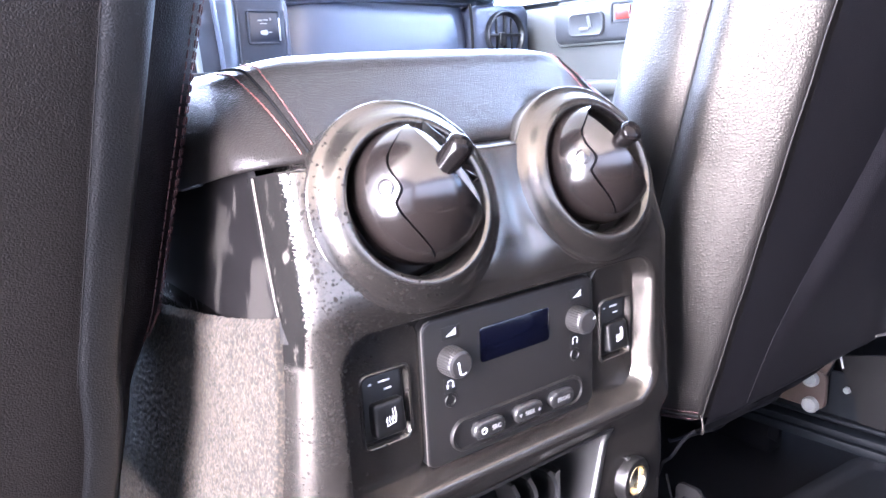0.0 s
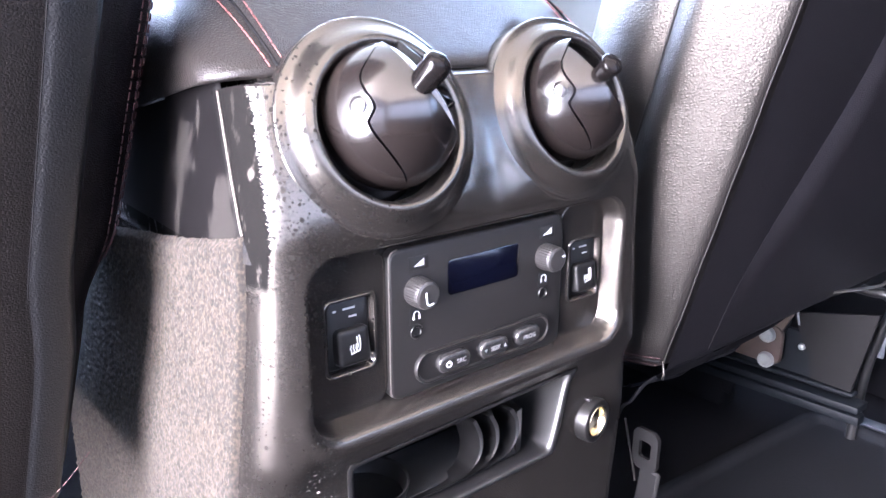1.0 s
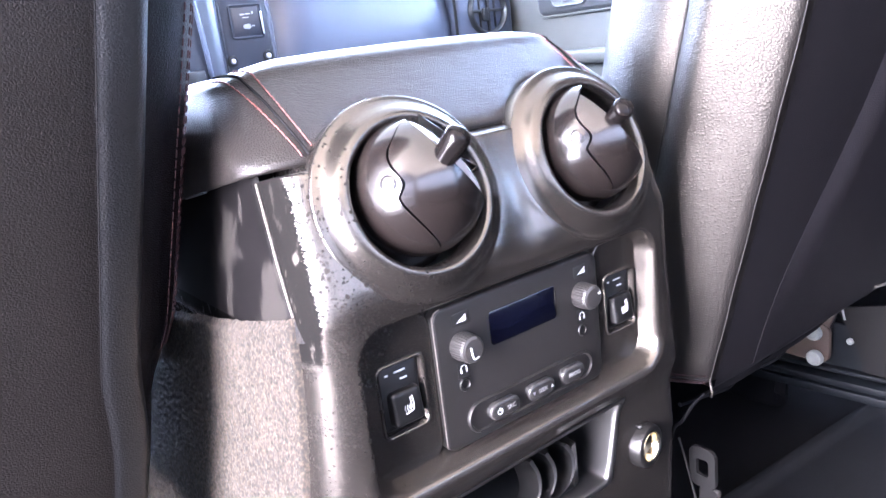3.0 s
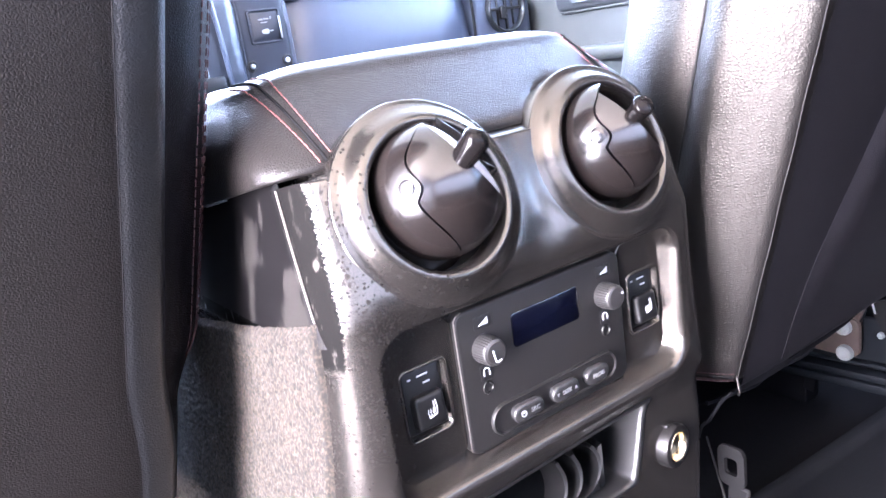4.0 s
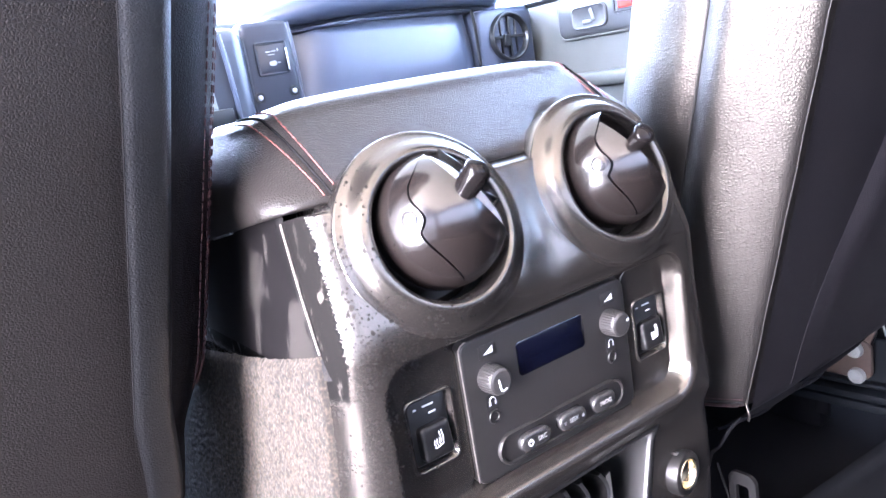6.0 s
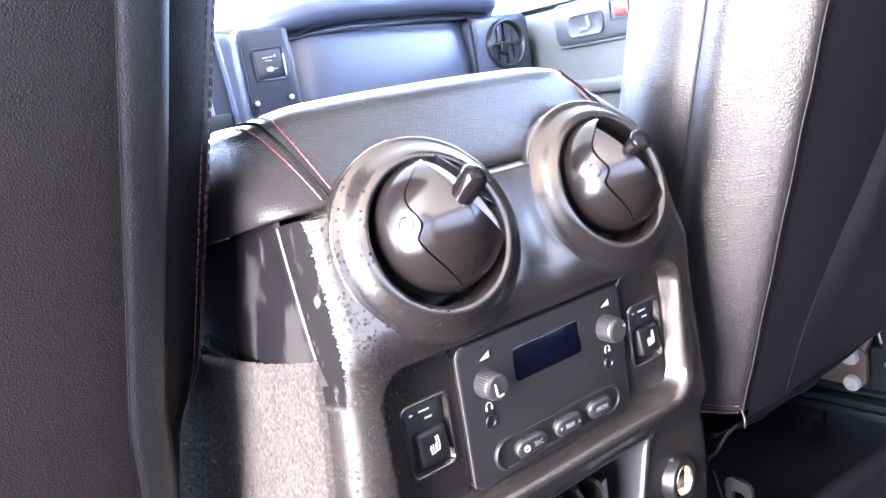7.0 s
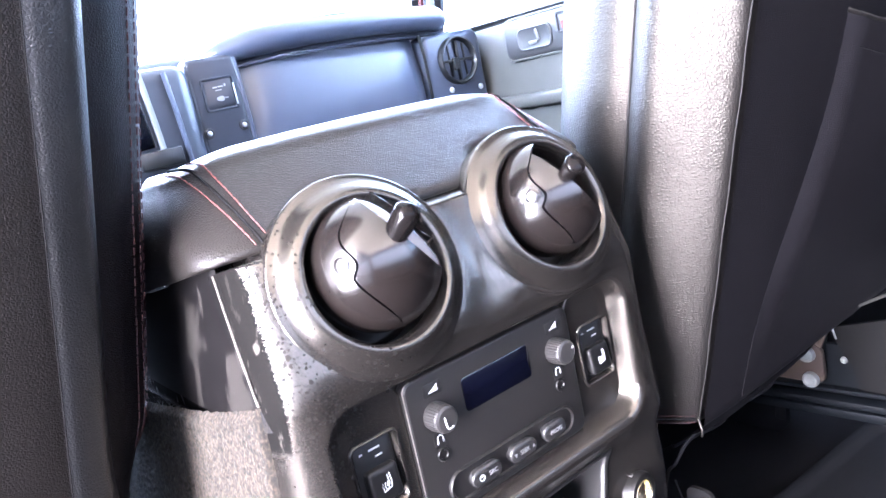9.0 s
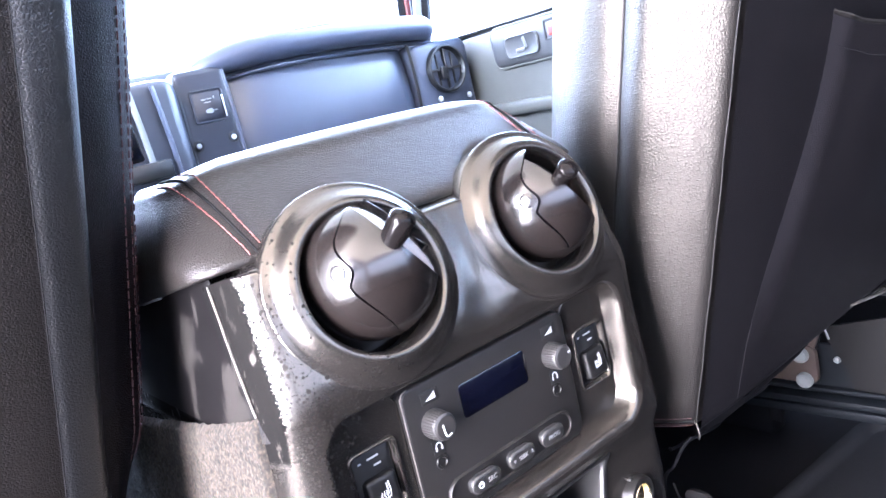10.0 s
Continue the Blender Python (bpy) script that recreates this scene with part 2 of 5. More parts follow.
M_PRINT = material("white_print", (0.29, 0.30, 0.31), 0.5, vary=0.05)
M_DIM = material("grey_print", (0.10, 0.10, 0.105), 0.5, vary=0.1, vary_scale=300)
M_STEEL = material("zinc_steel", (0.15, 0.16, 0.16), 0.5, 0.2, vary=0.15, vary_scale=80)
M_SCREW = material("screw_steel", (0.70, 0.70, 0.70), 0.3, 0.7, vary=0.1)
M_RUST = material("copper_primer", (0.024, 0.0145, 0.0105), 0.6, vary=0.35, vary_scale=50)
M_LEATHER = leather("seat_leather", (0.0056, 0.0052, 0.0052), 0.37, 470, 0.46)
M_LID = leather("lid_leather", (0.0098, 0.0084, 0.0078), 0.37, 600, 0.55)
M_LID.node_tree.nodes["Principled BSDF"].inputs["Specular IOR Level"].default_value = 0.29
M_BACK = leather("back_vinyl", (0.0052, 0.0048, 0.0058), 0.48, 700, 0.6)
M_BACK.node_tree.nodes["Principled BSDF"].inputs["Specular IOR Level"].default_value = 0.08
M_LEATHER.node_tree.nodes["Principled BSDF"].inputs["Specular Tint"].default_value = (1.0, 0.93, 0.83, 1)
M_LEATHER.node_tree.nodes["Principled BSDF"].inputs["Specular IOR Level"].default_value = 0.34
# one seat's leather: dim bolster, lit bluish side; the light's difference is set here
M_DSEAT = leather("driver_leather", (0.0034, 0.0029, 0.0036), 0.46, 640, 0.50)
M_DSEAT.node_tree.nodes["Principled BSDF"].inputs["Specular IOR Level"].default_value = 0.15
M_DSIDE = leather("driver_side_leather_lit", (0.0027, 0.0028, 0.0032), 0.34, 560, 0.50)
M_DSIDE.node_tree.nodes["Principled BSDF"].inputs["Specular IOR Level"].default_value = 0.74
M_DBACK = leather("driver_back_vinyl", (0.0042, 0.0035, 0.0033), 0.44, 600, 0.65)
M_DBACK.node_tree.nodes["Principled BSDF"].inputs["Specular IOR Level"].default_value = 0.19
M_THREAD = material("red_thread", (0.120, 0.034, 0.029), 0.7, vary=0.3, vary_scale=400)
M_THREAD2 = material("dull_red_thread", (0.042, 0.012, 0.012), 0.8, vary=0.3, vary_scale=400)
M_DTHREAD = material("dark_thread", (0.005, 0.005, 0.0055), 0.9, spec=0.1, vary=0.2, vary_scale=400)
M_PIPE = material("piping_vinyl", (0.0080, 0.0077, 0.0075), 0.6, spec=0.15, vary=0.3, vary_scale=120)
# paler and bluer than the vinyl: window haze is put into the base colour
M_DASH = leather("hazed_dash_vinyl", (0.042, 0.050, 0.076), 0.30, 420, 0.3, 0.0, 0.0)
M_STACK = material("stack_plastic", (0.019, 0.022, 0.033), 0.34, grain=0.15, grain_scale=500, vary=0.1)
M_DOOR = material("door_trim", (0.066, 0.065, 0.060), 0.55, grain=0.3, grain_scale=500, vary=0.15)
# black rubber, its base colour lowered further for the shade under the seats
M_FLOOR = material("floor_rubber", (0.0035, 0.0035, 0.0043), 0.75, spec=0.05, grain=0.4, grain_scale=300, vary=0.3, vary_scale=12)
M_ROOF = material("headliner", (0.66, 0.59, 0.49), 0.9, grain=0.3, grain_scale=400, vary=0.08)
M_PAINT = material("body_paint", (0.075, 0.008, 0.008), 0.25, vary=0.1, coat=0.6)
M_TRAY = material("tray_plastic", (0.0062, 0.0060, 0.0062), 0.36, metal=0.0, grain=0.15, grain_scale=1400, vary=0.2, vary_scale=30)
M_PLATE = material("switch_plate_grey", (0.030, 0.030, 0.031), 0.5, vary=0.1)
M_RED = material("red_lens", (0.30, 0.035, 0.025), 0.25, vary=0.1)
M_GROUND = material("yard_concrete", (0.42, 0.41, 0.39), 0.85, grain=0.4, grain_scale=120, vary=0.25, vary_scale=2.5)


def carpet_fibre():
    """Cut pile: tufts of dark, mid and pale brown, a little longer than wide, with trodden patches."""
    m = material("carpet", (0.024, 0.0185, 0.0140), 0.95, grain=0.8, grain_scale=700, vary=0.1)
    nt = m.node_tree
    tc = next(n for n in nt.nodes if n.type == "TEX_COORD")
    mp = nt.nodes.new("ShaderNodeMapping")
    mp.inputs["Scale"].default_value = (1, 1, 0.6)
    nt.links.new(tc.outputs["Object"], mp.inputs["Vector"])
    fine, wide = nt.nodes.new("ShaderNodeTexNoise"), nt.nodes.new("ShaderNodeTexNoise")
    fine.inputs["Scale"].default_value, fine.inputs["Detail"].default_value = 620, 5
    wide.inputs["Scale"].default_value, wide.inputs["Detail"].default_value = 70, 4
    add = nt.nodes.new("ShaderNodeMath")
    add.operation, add.inputs[1].default_value = "MULTIPLY_ADD", 0.2
    ramp = nt.nodes.new("ShaderNodeValToRGB")
    els = ramp.color_ramp.elements
    els[0].position, els[0].color = 0.455, (0.0022, 0.0015, 0.0009, 1)
    els[1].position, els[1].color = 0.755, (0.033, 0.0250, 0.0165, 1)
    mid = els.new(0.585)
    mid.color = (0.0104, 0.0071, 0.0043, 1)
    for n in (fine, wide):
        nt.links.new(mp.outputs[0], n.inputs["Vector"])
    nt.links.new(wide.outputs["Fac"], add.inputs[0])
    nt.links.new(fine.outputs["Fac"], add.inputs[2])
    nt.links.new(add.outputs[0], ramp.inputs["Fac"])
    nt.links.new(ramp.outputs["Color"], nt.nodes["Principled BSDF"].inputs["Base Color"])
    return m


M_CARPET = carpet_fibre()


# ---- mesh helpers ----
def part(name, bm, mat, parent=None, label="", smooth=True, sharp=40):
    if isinstance(bm, bmesh.types.BMesh):
        bmesh.ops.recalc_face_normals(bm, faces=bm.faces[:])
        me = bpy.data.meshes.new(name)
        bm.to_mesh(me)
        bm.free()
    else:
        me = bpy.data.meshes.new(name)
        me.from_pydata([tuple(map(float, v)) for v in bm[0]], [], bm[1])
        me.update()
    me.materials.append(mat)
    if smooth:
        me.shade_smooth()
        if sharp:
            me.set_sharp_from_angle(angle=radians(sharp))
    ob = new(name, me)
    if parent is not None:
        ob.parent = parent
        ob.matrix_parent_inverse = world_of(parent).inverted()
    return tagged(ob, label) if label else ob


def world_of(ob):
    m = ob.matrix_basis.copy()
    if ob.parent is not None:
        m = world_of(ob.parent) @ ob.matrix_parent_inverse @ m
    return m


def thing(name, place, label, category, group="", kind=""):
    ob = new(name)
    ob.location = place
    ob.empty_display_size = 0.03
    return tagged(ob, label, category, group, kind)


def loft(rings, closed=True, cap_a=True, cap_b=True):
    """Skin rings of points, all of one length."""
    bm = bmesh.new()
    rows = [[bm.verts.new(p) for p in ring] for ring in rings]
    n = len(rows[0])
    for a, b in zip(rows, rows[1:]):
        for i in range(n if closed else n - 1):
            j = (i + 1) % n
            bm.faces.new((a[i], a[j], b[j], b[i]))
    if cap_a:
        bm.faces.new(rows[0])
    if cap_b:
        bm.faces.new(rows[-1][::-1])
    return bm


def rrect(hw, hh, r, n=6):
    """Rounded rectangle in the u, v plane."""
    r = min(r, hw - 1e-5, hh - 1e-5)
    out = []
    for cx, cy, a0 in ((hw - r, hh - r, 0), (-hw + r, hh - r, 90), (-hw + r, -hh + r, 180), (hw - r, -hh + r, 270)):
        for k in range(n + 1):
            a = radians(a0 + 90 * k / n)
            out.append((cx + r * math.cos(a), cy + r * math.sin(a)))
    return out


def plate(m, hw, hh, r, steps, n=6):
    """A rounded slab: steps of (inset, height along local z); m takes u, v, height to the world."""
    rings = []
    for inset, h in steps:
        rings.append([m @ Vector((u, v, h)) for u, v in rrect(hw - inset, hh - inset, max(r - inset, 0.0004), n)])
    return loft(rings)


def lathe(m, profile, n=48, cap_a=True, cap_b=True):
    """Turn (radius, height) pairs about local z."""
    rings = [[m @ Vector((r * math.cos(2 * math.pi * k / n), r * math.sin(2 * math.pi * k / n), h)) for k in range(n)] for r, h in profile]
    return loft(rings, True, cap_a, cap_b)


def tube(points, r, n=8, taper=None):
    """A round bar along points."""
    pts = [Vector(p) for p in points]
    rings = []
    side = None
    for i, p in enumerate(pts):
        d = (pts[min(i + 1, len(pts) - 1)] - pts[max(i - 1, 0)]).normalized()
        if side is None:
            side = d.orthogonal().normalized()
        side = (side - d * side.dot(d)).normalized()
        up = d.cross(side)
        rad = r if taper is None else r * taper(i / max(1, len(pts) - 1))
        rings.append([p + rad * (math.cos(2 * math.pi * k / n) * side + math.sin(2 * math.pi * k / n) * up) for k in range(n)])
    return loft(rings)


def box(m, sx, sy, sz, bevel=0.0, seg=2):
    bm = bmesh.new()
    bmesh.ops.create_cube(bm, size=1.0, matrix=m @ Matrix.Diagonal((sx, sy, sz, 1)))
    if bevel:
        bmesh.ops.bevel(bm, geom=bm.edges[:], offset=bevel, segments=seg, profile=0.5, affect="EDGES")
    return bm


def merge(*bms):
    """Several shapes of one part in one mesh."""
    out = bmesh.new()
    for b in bms:
        me = bpy.data.meshes.new("tmp")
        b.to_mesh(me)
        b.free()
        out.from_mesh(me)
        bpy.data.meshes.remove(me)
    return out


def smooth_line(pts, n):
    """Catmull-Rom through the points."""
    p = [Vector(q) for q in pts]
    p = [2 * p[0] - p[1]] + p + [2 * p[-1] - p[-2]]
    out = []
    for i in range(1, len(p) - 2):
        for k in range(n):
            t = k / n
            out.append(0.5 * (2 * p[i] + (p[i + 1] - p[i - 1]) * t + (2 * p[i - 1] - 5 * p[i] + 4 * p[i + 1] - p[i + 2]) * t * t + (3 * p[i] - p[i - 1] - 3 * p[i + 1] + p[i + 2]) * t ** 3))
    return out + [p[-2]]


def stitches(points, gap, length, r, lift=Vector((0, 0, 0))):
    """Short threads along a line."""
    pts = [Vector(p) for p in points]
    lens = [(b - a).length for a, b in zip(pts, pts[1:])]
    total = sum(lens)

    def at(d):
        for a, b, l in zip(pts, pts[1:], lens):
            if d <= l:
                return a.lerp(b, d / max(l, 1e-9))
            d -= l
        return pts[-1]
    pieces, d = [], 0.0
    while d + length < total:
        a, b = at(d), at(d + length)
        mid = (a + b) / 2 + lift
        pieces.append(tube([a, mid, b], r, 5))
        d += length + gap
    return merge(*pieces)


def text_mesh(body, size, m, thick=0.0002):
    """Lettering as a mesh, from the built-in font; local x along the line, z out."""
    cu = bpy.data.curves.new("lettering", "FONT")
    cu.body, cu.size, cu.extrude = body, size, thick
    cu.align_x, cu.align_y = "CENTER", "CENTER"
    cu.resolution_u = 3
    ob = bpy.data.objects.new("lettering", cu)
    me = ob.to_mesh()
    bm = bmesh.new()
    bm.from_mesh(me)
    ob.to_mesh_clear()
    bpy.data.objects.remove(ob)
    bpy.data.curves.remove(cu)
    bmesh.ops.transform(bm, matrix=m, verts=bm.verts[:])
    return bm


def front(x, y, z):
    """A frame on a surface that faces the rear seat: u to the right, v up, height towards -y."""
    return Matrix(((1, 0, 0, x), (0, 0, -1, y), (0, 1, 0, z), (0, 0, 0, 1)))


def sstep(a, b, x):
    t = np.clip((x - a) / (b - a), 0, 1)
    return t * t * (3 - 2 * t)


# ---- console ----
VX, VZ, LEANBACK = 0.0705, 0.536, radians(20)      # half the vents' spacing, their height, and how far the upper face leans back
VENTS = {-1: -VX + 0.0008, 1: VX + 0.0008}          # the vents' middles
VY = -0.005                                        # the vents' rims, at their centres


def face_base(z):
    """The rear face's y by height: upright below, leaning away above the controls."""
    low = -0.011 + 0.009 * (1 - sstep(0.335, 0.362, z))
    return low + np.maximum(0, z - 0.478) * 0.40 * sstep(0.470, 0.50, z) + 0.06 * np.maximum(0, 0.30 - z)


def half_width(z):
    return 0.150 + 0.012 * sstep(0.46, 0.30, z) - 0.010 * sstep(0.47, 0.60, z)


def sd_rrect(x, z, cx, cz, hw, hh, r):
    qx, qz = np.abs(x - cx) - hw + r, np.abs(z - cz) - hh + r
    return np.hypot(np.maximum(qx, 0), np.maximum(qz, 0)) + np.minimum(np.maximum(qx, qz), 0) - r


def pocket_sd(x, z):
    """Signed distance, about, to the open tray below the controls."""
    right = (x - 0.081) * 0.966 - (z - 0.346) * 0.26
    return np.maximum(np.maximum(right, -0.100 - x), np.maximum(z - 0.3435 - 0.018 * (x + 0.1) / 0.18 * 0.3, 0.286 - z))


def face_y(x, z):
    y = face_base(z)
    # controls' recess
    d = sd_rrect(x, z, -0.0035, 0.4185, 0.1245, 0.0525, 0.020)
    y = y + 0.0185 * (1 - sstep(-0.0085, 0.0005, d))
    y = y - 0.0022 * np.exp(-((d - 0.005) / 0.005) ** 2) * sstep(0.40, 0.372, z)
    # a low swell round each vent, and the hole that its ring closes
    for s in (-1, 1):
        dx, dz = x - VENTS[s], (z - VZ) / math.cos(LEANBACK)
        r = np.hypot(dx, dz)
        rim = VY + (z - VZ) * math.tan(LEANBACK) + 0.0103
        t = (1 - sstep(0.0610, 0.098, r)) * sstep(0.472, 0.494, z)
        y = y * (1 - t) + np.minimum(y, rim) * t
        y = y + 0.035 * (1 - sstep(0.0495, 0.0535, r))
    # the top turns in under the lid
    t = sstep(0.0010, 0.0045, z - lid_bottom_many(x))
    y = y * (1 - t) + np.maximum(y + 0.012, 0.024 + 1.18 * (z - 0.558)) * t
    # tray
    y = y + 0.085 * (1 - sstep(-0.0004, 0.0020, pocket_sd(x, z)))
    return y


def lid_bottom_many(x):
    """The lid's lower edge dips between the vents and over the corners."""
    z = np.full(np.shape(x), 0.5538)
    for s in (-1, 1):
        d = np.abs(x - VENTS[s]) / 0.0462
        z = np.maximum(z, VZ - 0.008 + 0.0455 * np.sqrt(np.maximum(0, 1 - d ** 2.0)))
    return z


def lid_bottom(x):
    return float(lid_bottom_many(np.array([x]))[0])


def console_shell():
    zs = np.concatenate([np.linspace(0.03, 0.255, 14), np.linspace(0.258, 0.602, 330)])
    n = 300
    rc = 0.026
    side = [0.42, 0.30, 0.2, 0.12, 0.08, 0.06, 0.045, 0.036, 0.03]
    us = np.linspace(-1, 1, n)
    verts = np.zeros((len(zs), len(side) * 2 + n, 3))
    for i, z in enumerate(zs):
        w = half_width(z)
        a = w - rc
        x = np.empty(n)
        arc = rc * math.pi / 2
        s = us * (a + arc)
        t = np.clip((np.abs(s) - a) / rc, 0, math.pi / 2)
        x = np.sign(s) * np.where(np.abs(s) < a, np.abs(s), a + rc * np.sin(t))
        drop = rc * (1 - np.cos(t))
        y = face_y(x, np.full(n, z)) + drop
        verts[i, len(side):len(side) + n] = np.stack([x, y, np.full(n, z)], 1)
        for k, yy in enumerate(side):
            yl, yr = y[0], y[-1]
            f = k / len(side)
            verts[i, k] = (-w - 0.004 * (1 - f), max(yy, yl + 0.002 * (len(side) - k)), z)
            verts[i, len(side) * 2 + n - 1 - k] = (w + 0.004 * (1 - f), max(yy, yr + 0.002 * (len(side) - k)), z)
    roof = lid_bottom_many(verts[..., 0])
    verts[..., 2] = np.minimum(verts[..., 2], np.where(np.abs(verts[..., 0]) > 0.128, roof + 0.002 - 0.19 * np.maximum(0, np.minimum(verts[..., 1], 0.20) - 0.020), roof + 0.005))
    m = verts.shape[1]
    v = verts.reshape(-1, 3)
    idx = np.arange(len(zs) * m).reshape(len(zs), m)
    f = np.stack([idx[:-1, :-1], idx[:-1, 1:], idx[1:, 1:], idx[1:, :-1]], -1).reshape(-1, 4)
    return v, f.tolist()


console = thing("center_console", (0, 0.2, 0.03), "worn dark grey plastic rear end of the centre console, speckled paint", "console")
part("shell", console_shell(), M_SHELL, console, sharp=0)
# two plates in the controls' recess, each with a sunk pocket for a switch
SWITCHES = ((-0.0975, 0.0270, -0.0950, 0.4190), (0.0940, 0.0235, 0.0965, 0.4185))
for px, phw, sx, sz in SWITCHES:
    rings = []
    for hw, hh, r, y, cx, cz in ((phw, 0.0485, 0.013, 0.0080, px, 0.4185), (phw, 0.0485, 0.013, 0.0040, px, 0.4185), (phw - 0.0006, 0.0479, 0.0125, 0.0034, px, 0.4185), (phw - 0.0014, 0.0471, 0.0118, 0.00335, px, 0.4185), (phw - 0.0020, 0.0465, 0.0112, 0.00335, px, 0.4185), (0.0182, 0.0244, 0.0060, 0.00330, sx, sz), (0.0176, 0.0238, 0.0056, 0.00330, sx, sz), (0.0170, 0.0232, 0.0052, 0.0032, sx, sz), (0.0166, 0.0228, 0.0050, 0.0022, sx, sz), (0.0158, 0.0220, 0.0046, 0.0020, sx, sz), (0.0150, 0.0212, 0.0040, 0.0026, sx, sz), (0.0133, 0.0195, 0.0030, 0.0074, sx, sz)):
        rings.append([(cx + u, y, cz + v) for u, v in rrect(hw, hh, r, 6)])
    part("switch_plate", loft(rings, cap_a=False, cap_b=False), M_RING, console, "dark painted switch plate with a sunk pocket", sharp=55)


# ---- audio controls ----
def audio_panel():
    top = thing("audio_control_panel", (0, 0.004, 0.37), "dark grey audio panel with display, two knobs, three buttons", "audio panel")
    zc, hh = 0.4170, 0.0465
    part("faceplate", plate(front(0, 0, zc), 0.071, hh, 0.008, [(0, -0.0075), (0, -0.0024), (0.0003, -0.0012), (0.0010, -0.0003), (0.0020, 0)]), M_PANEL, top)
    rubbed = [(-0.0646, zc + hh - 0.0004), (-0.0682, zc + hh - 0.0016), (-0.0701, zc + hh - 0.0040), (-0.0707, zc + hh - 0.0080), (-0.0707, zc), (-0.0707, zc - hh + 0.0080), (-0.0700, zc - hh + 0.0040)]
    part("faceplate_edge", tube(smooth_line([(u, 0.0009, v) for u, v in rubbed], 5), 0.00042, 6), M_LIP, top, "bright rubbed edge of the faceplate")
    part("display", plate(front(0, 0, 0.4391), 0.0290, 0.0112, 0.0030, [(0, -0.002), (0, 0.0003), (0.0006, 0.0007)]), M_DISPLAY, top, "dark blue switched-off display")
    for s in (-1, 1):
        x, z = s * 0.0525, 0.4368
        rings = []
        for r, h in ((0.0088, 0.0002), (0.0088, 0.002), (0.0084, 0.010), (0.0080, 0.0118), (0.0066, 0.0126), (0.0, 0.0126)):
            rings.append([front(x, 0, z) @ Vector((((r + (0.00028 if k % 2 and 0.001 < h < 0.0115 else 0)) * math.cos(2 * math.pi * k / 64)), (r + (0.00028 if k % 2 and 0.001 < h < 0.0115 else 0)) * math.sin(2 * math.pi * k / 64), h)) for k in range(64)])
        knob = part("knob", loft(rings, cap_b=False), M_KNOB, top, "ribbed grey rotary knob", sharp=12)
        a = radians(-75 if s < 0 else 20)
        px, pz = x + 0.0056 * math.cos(a), z + 0.0056 * math.sin(a)
        if s < 0:
            mark = [front(x, -0.0128, z) @ Vector((u, v, 0)) for u, v in ((-0.0022, 0.0022), (-0.0016, -0.0028), (-0.0010, -0.0052), (0.0006, -0.0056), (0.0028, -0.0050))]
            part("pointer", tube(mark, 0.00055, 6), M_PRINT, knob, "white hooked pointer mark")
        else:
            part("pointer", box(front(px, -0.0127, pz) @ Matrix.Rotation(a, 4, "Z"), 0.0022, 0.0016, 0.0005, 0.0002, 1), M_PRINT, knob, "white pointer dot")
        # volume wedge on its little tile
        tile = part("icon_tile", plate(front(x + 0.002, 0, 0.4530), 0.0068, 0.0040, 0.0006, [(0, -0.001), (0, 0.0002), (0.0002, 0.0003)]), M_RECESS, top)
        wedge = ((-0.0036, -0.0018), (0.0036, -0.0018), (0.0036, 0.0024))
        bm = loft([[front(x + 0.002, -0.0003, 0.4530) @ Vector((a, b, h)) for a, b in wedge] for h in (0.0, 0.0004)])
        part("volume_wedge", bm, M_PRINT, tile, "white wedge symbol", smooth=False)
        # headphone symbol
        part("headphone_tile", plate(front(x, 0, 0.4210), 0.0046, 0.0050, 0.0006, [(0, -0.001), (0, 0.0002), (0.0002, 0.0003)]), M_RECESS, top)
        arc = [front(x, -0.0003, 0.4215) @ Vector((0.0021 * math.cos(radians(t)), 0.0021 * math.sin(radians(t)) + 0.0003, 0)) for t in range(0, 181, 20)]
        ear = [box(front(x + q * 0.0021, -0.0003, 0.4202), 0.0013, 0.0026, 0.0003) for q in (-1, 1)]
        part("headphone_symbol", merge(tube(arc, 0.0004, 5), *ear), M_PRINT, top, "pale headphone symbol", smooth=False)
        jack = part("jack_ring", lathe(front(x, 0, 0.4112), [(0.0045, -0.001), (0.0045, 0.0004), (0.0041, 0.0010), (0.0031, 0.0010), (0.0027, 0.0004), (0.0026, -0.004), (0.0, -0.004)], 32, cap_b=False), M_SWITCH, top, "black headphone jack")
        part("jack_contact", lathe(front(x, 0, 0.4112), [(0.0025, -0.003), (0.0025, -0.0012), (0.0020, -0.0012), (0.0020, -0.003)], 24, False, False), M_STEEL, jack, "metal contact sleeve")
    # button tray
    tz = 0.3865
    tray = part("button_tray", plate(front(0.002, 0, tz), 0.0565, 0.0105, 0.0105, [(0, -0.001), (0, 0.0016), (0.0006, 0.0024), (0.0016, 0.0024), (0.0024, 0.0012)], 10), M_PANEL, top, "raised rounded surround")
    for k, word in enumerate(("SRC", "SEEK", "PROG")):
        x = (-0.0270, 0.0055, 0.0355)[k]
        hw = (0.0125, 0.0120, 0.0110)[k]
        b = part("button", plate(front(x, 0, tz), hw, 0.0060, 0.0058, [(0, 0.0008), (0, 0.0046), (0.0007, 0.0056), (0.0020, 0.0060)], 8), M_BUTTON, top, "grey oval push button")
        m = front(x, -0.0061, tz)
        if k == 0:
            word_x = 0.0042
            ring = [m @ Vector((-0.0056 + 0.0019 * math.cos(radians(t)), 0.0019 * math.sin(radians(t)), 0)) for t in range(120, 421, 20)]
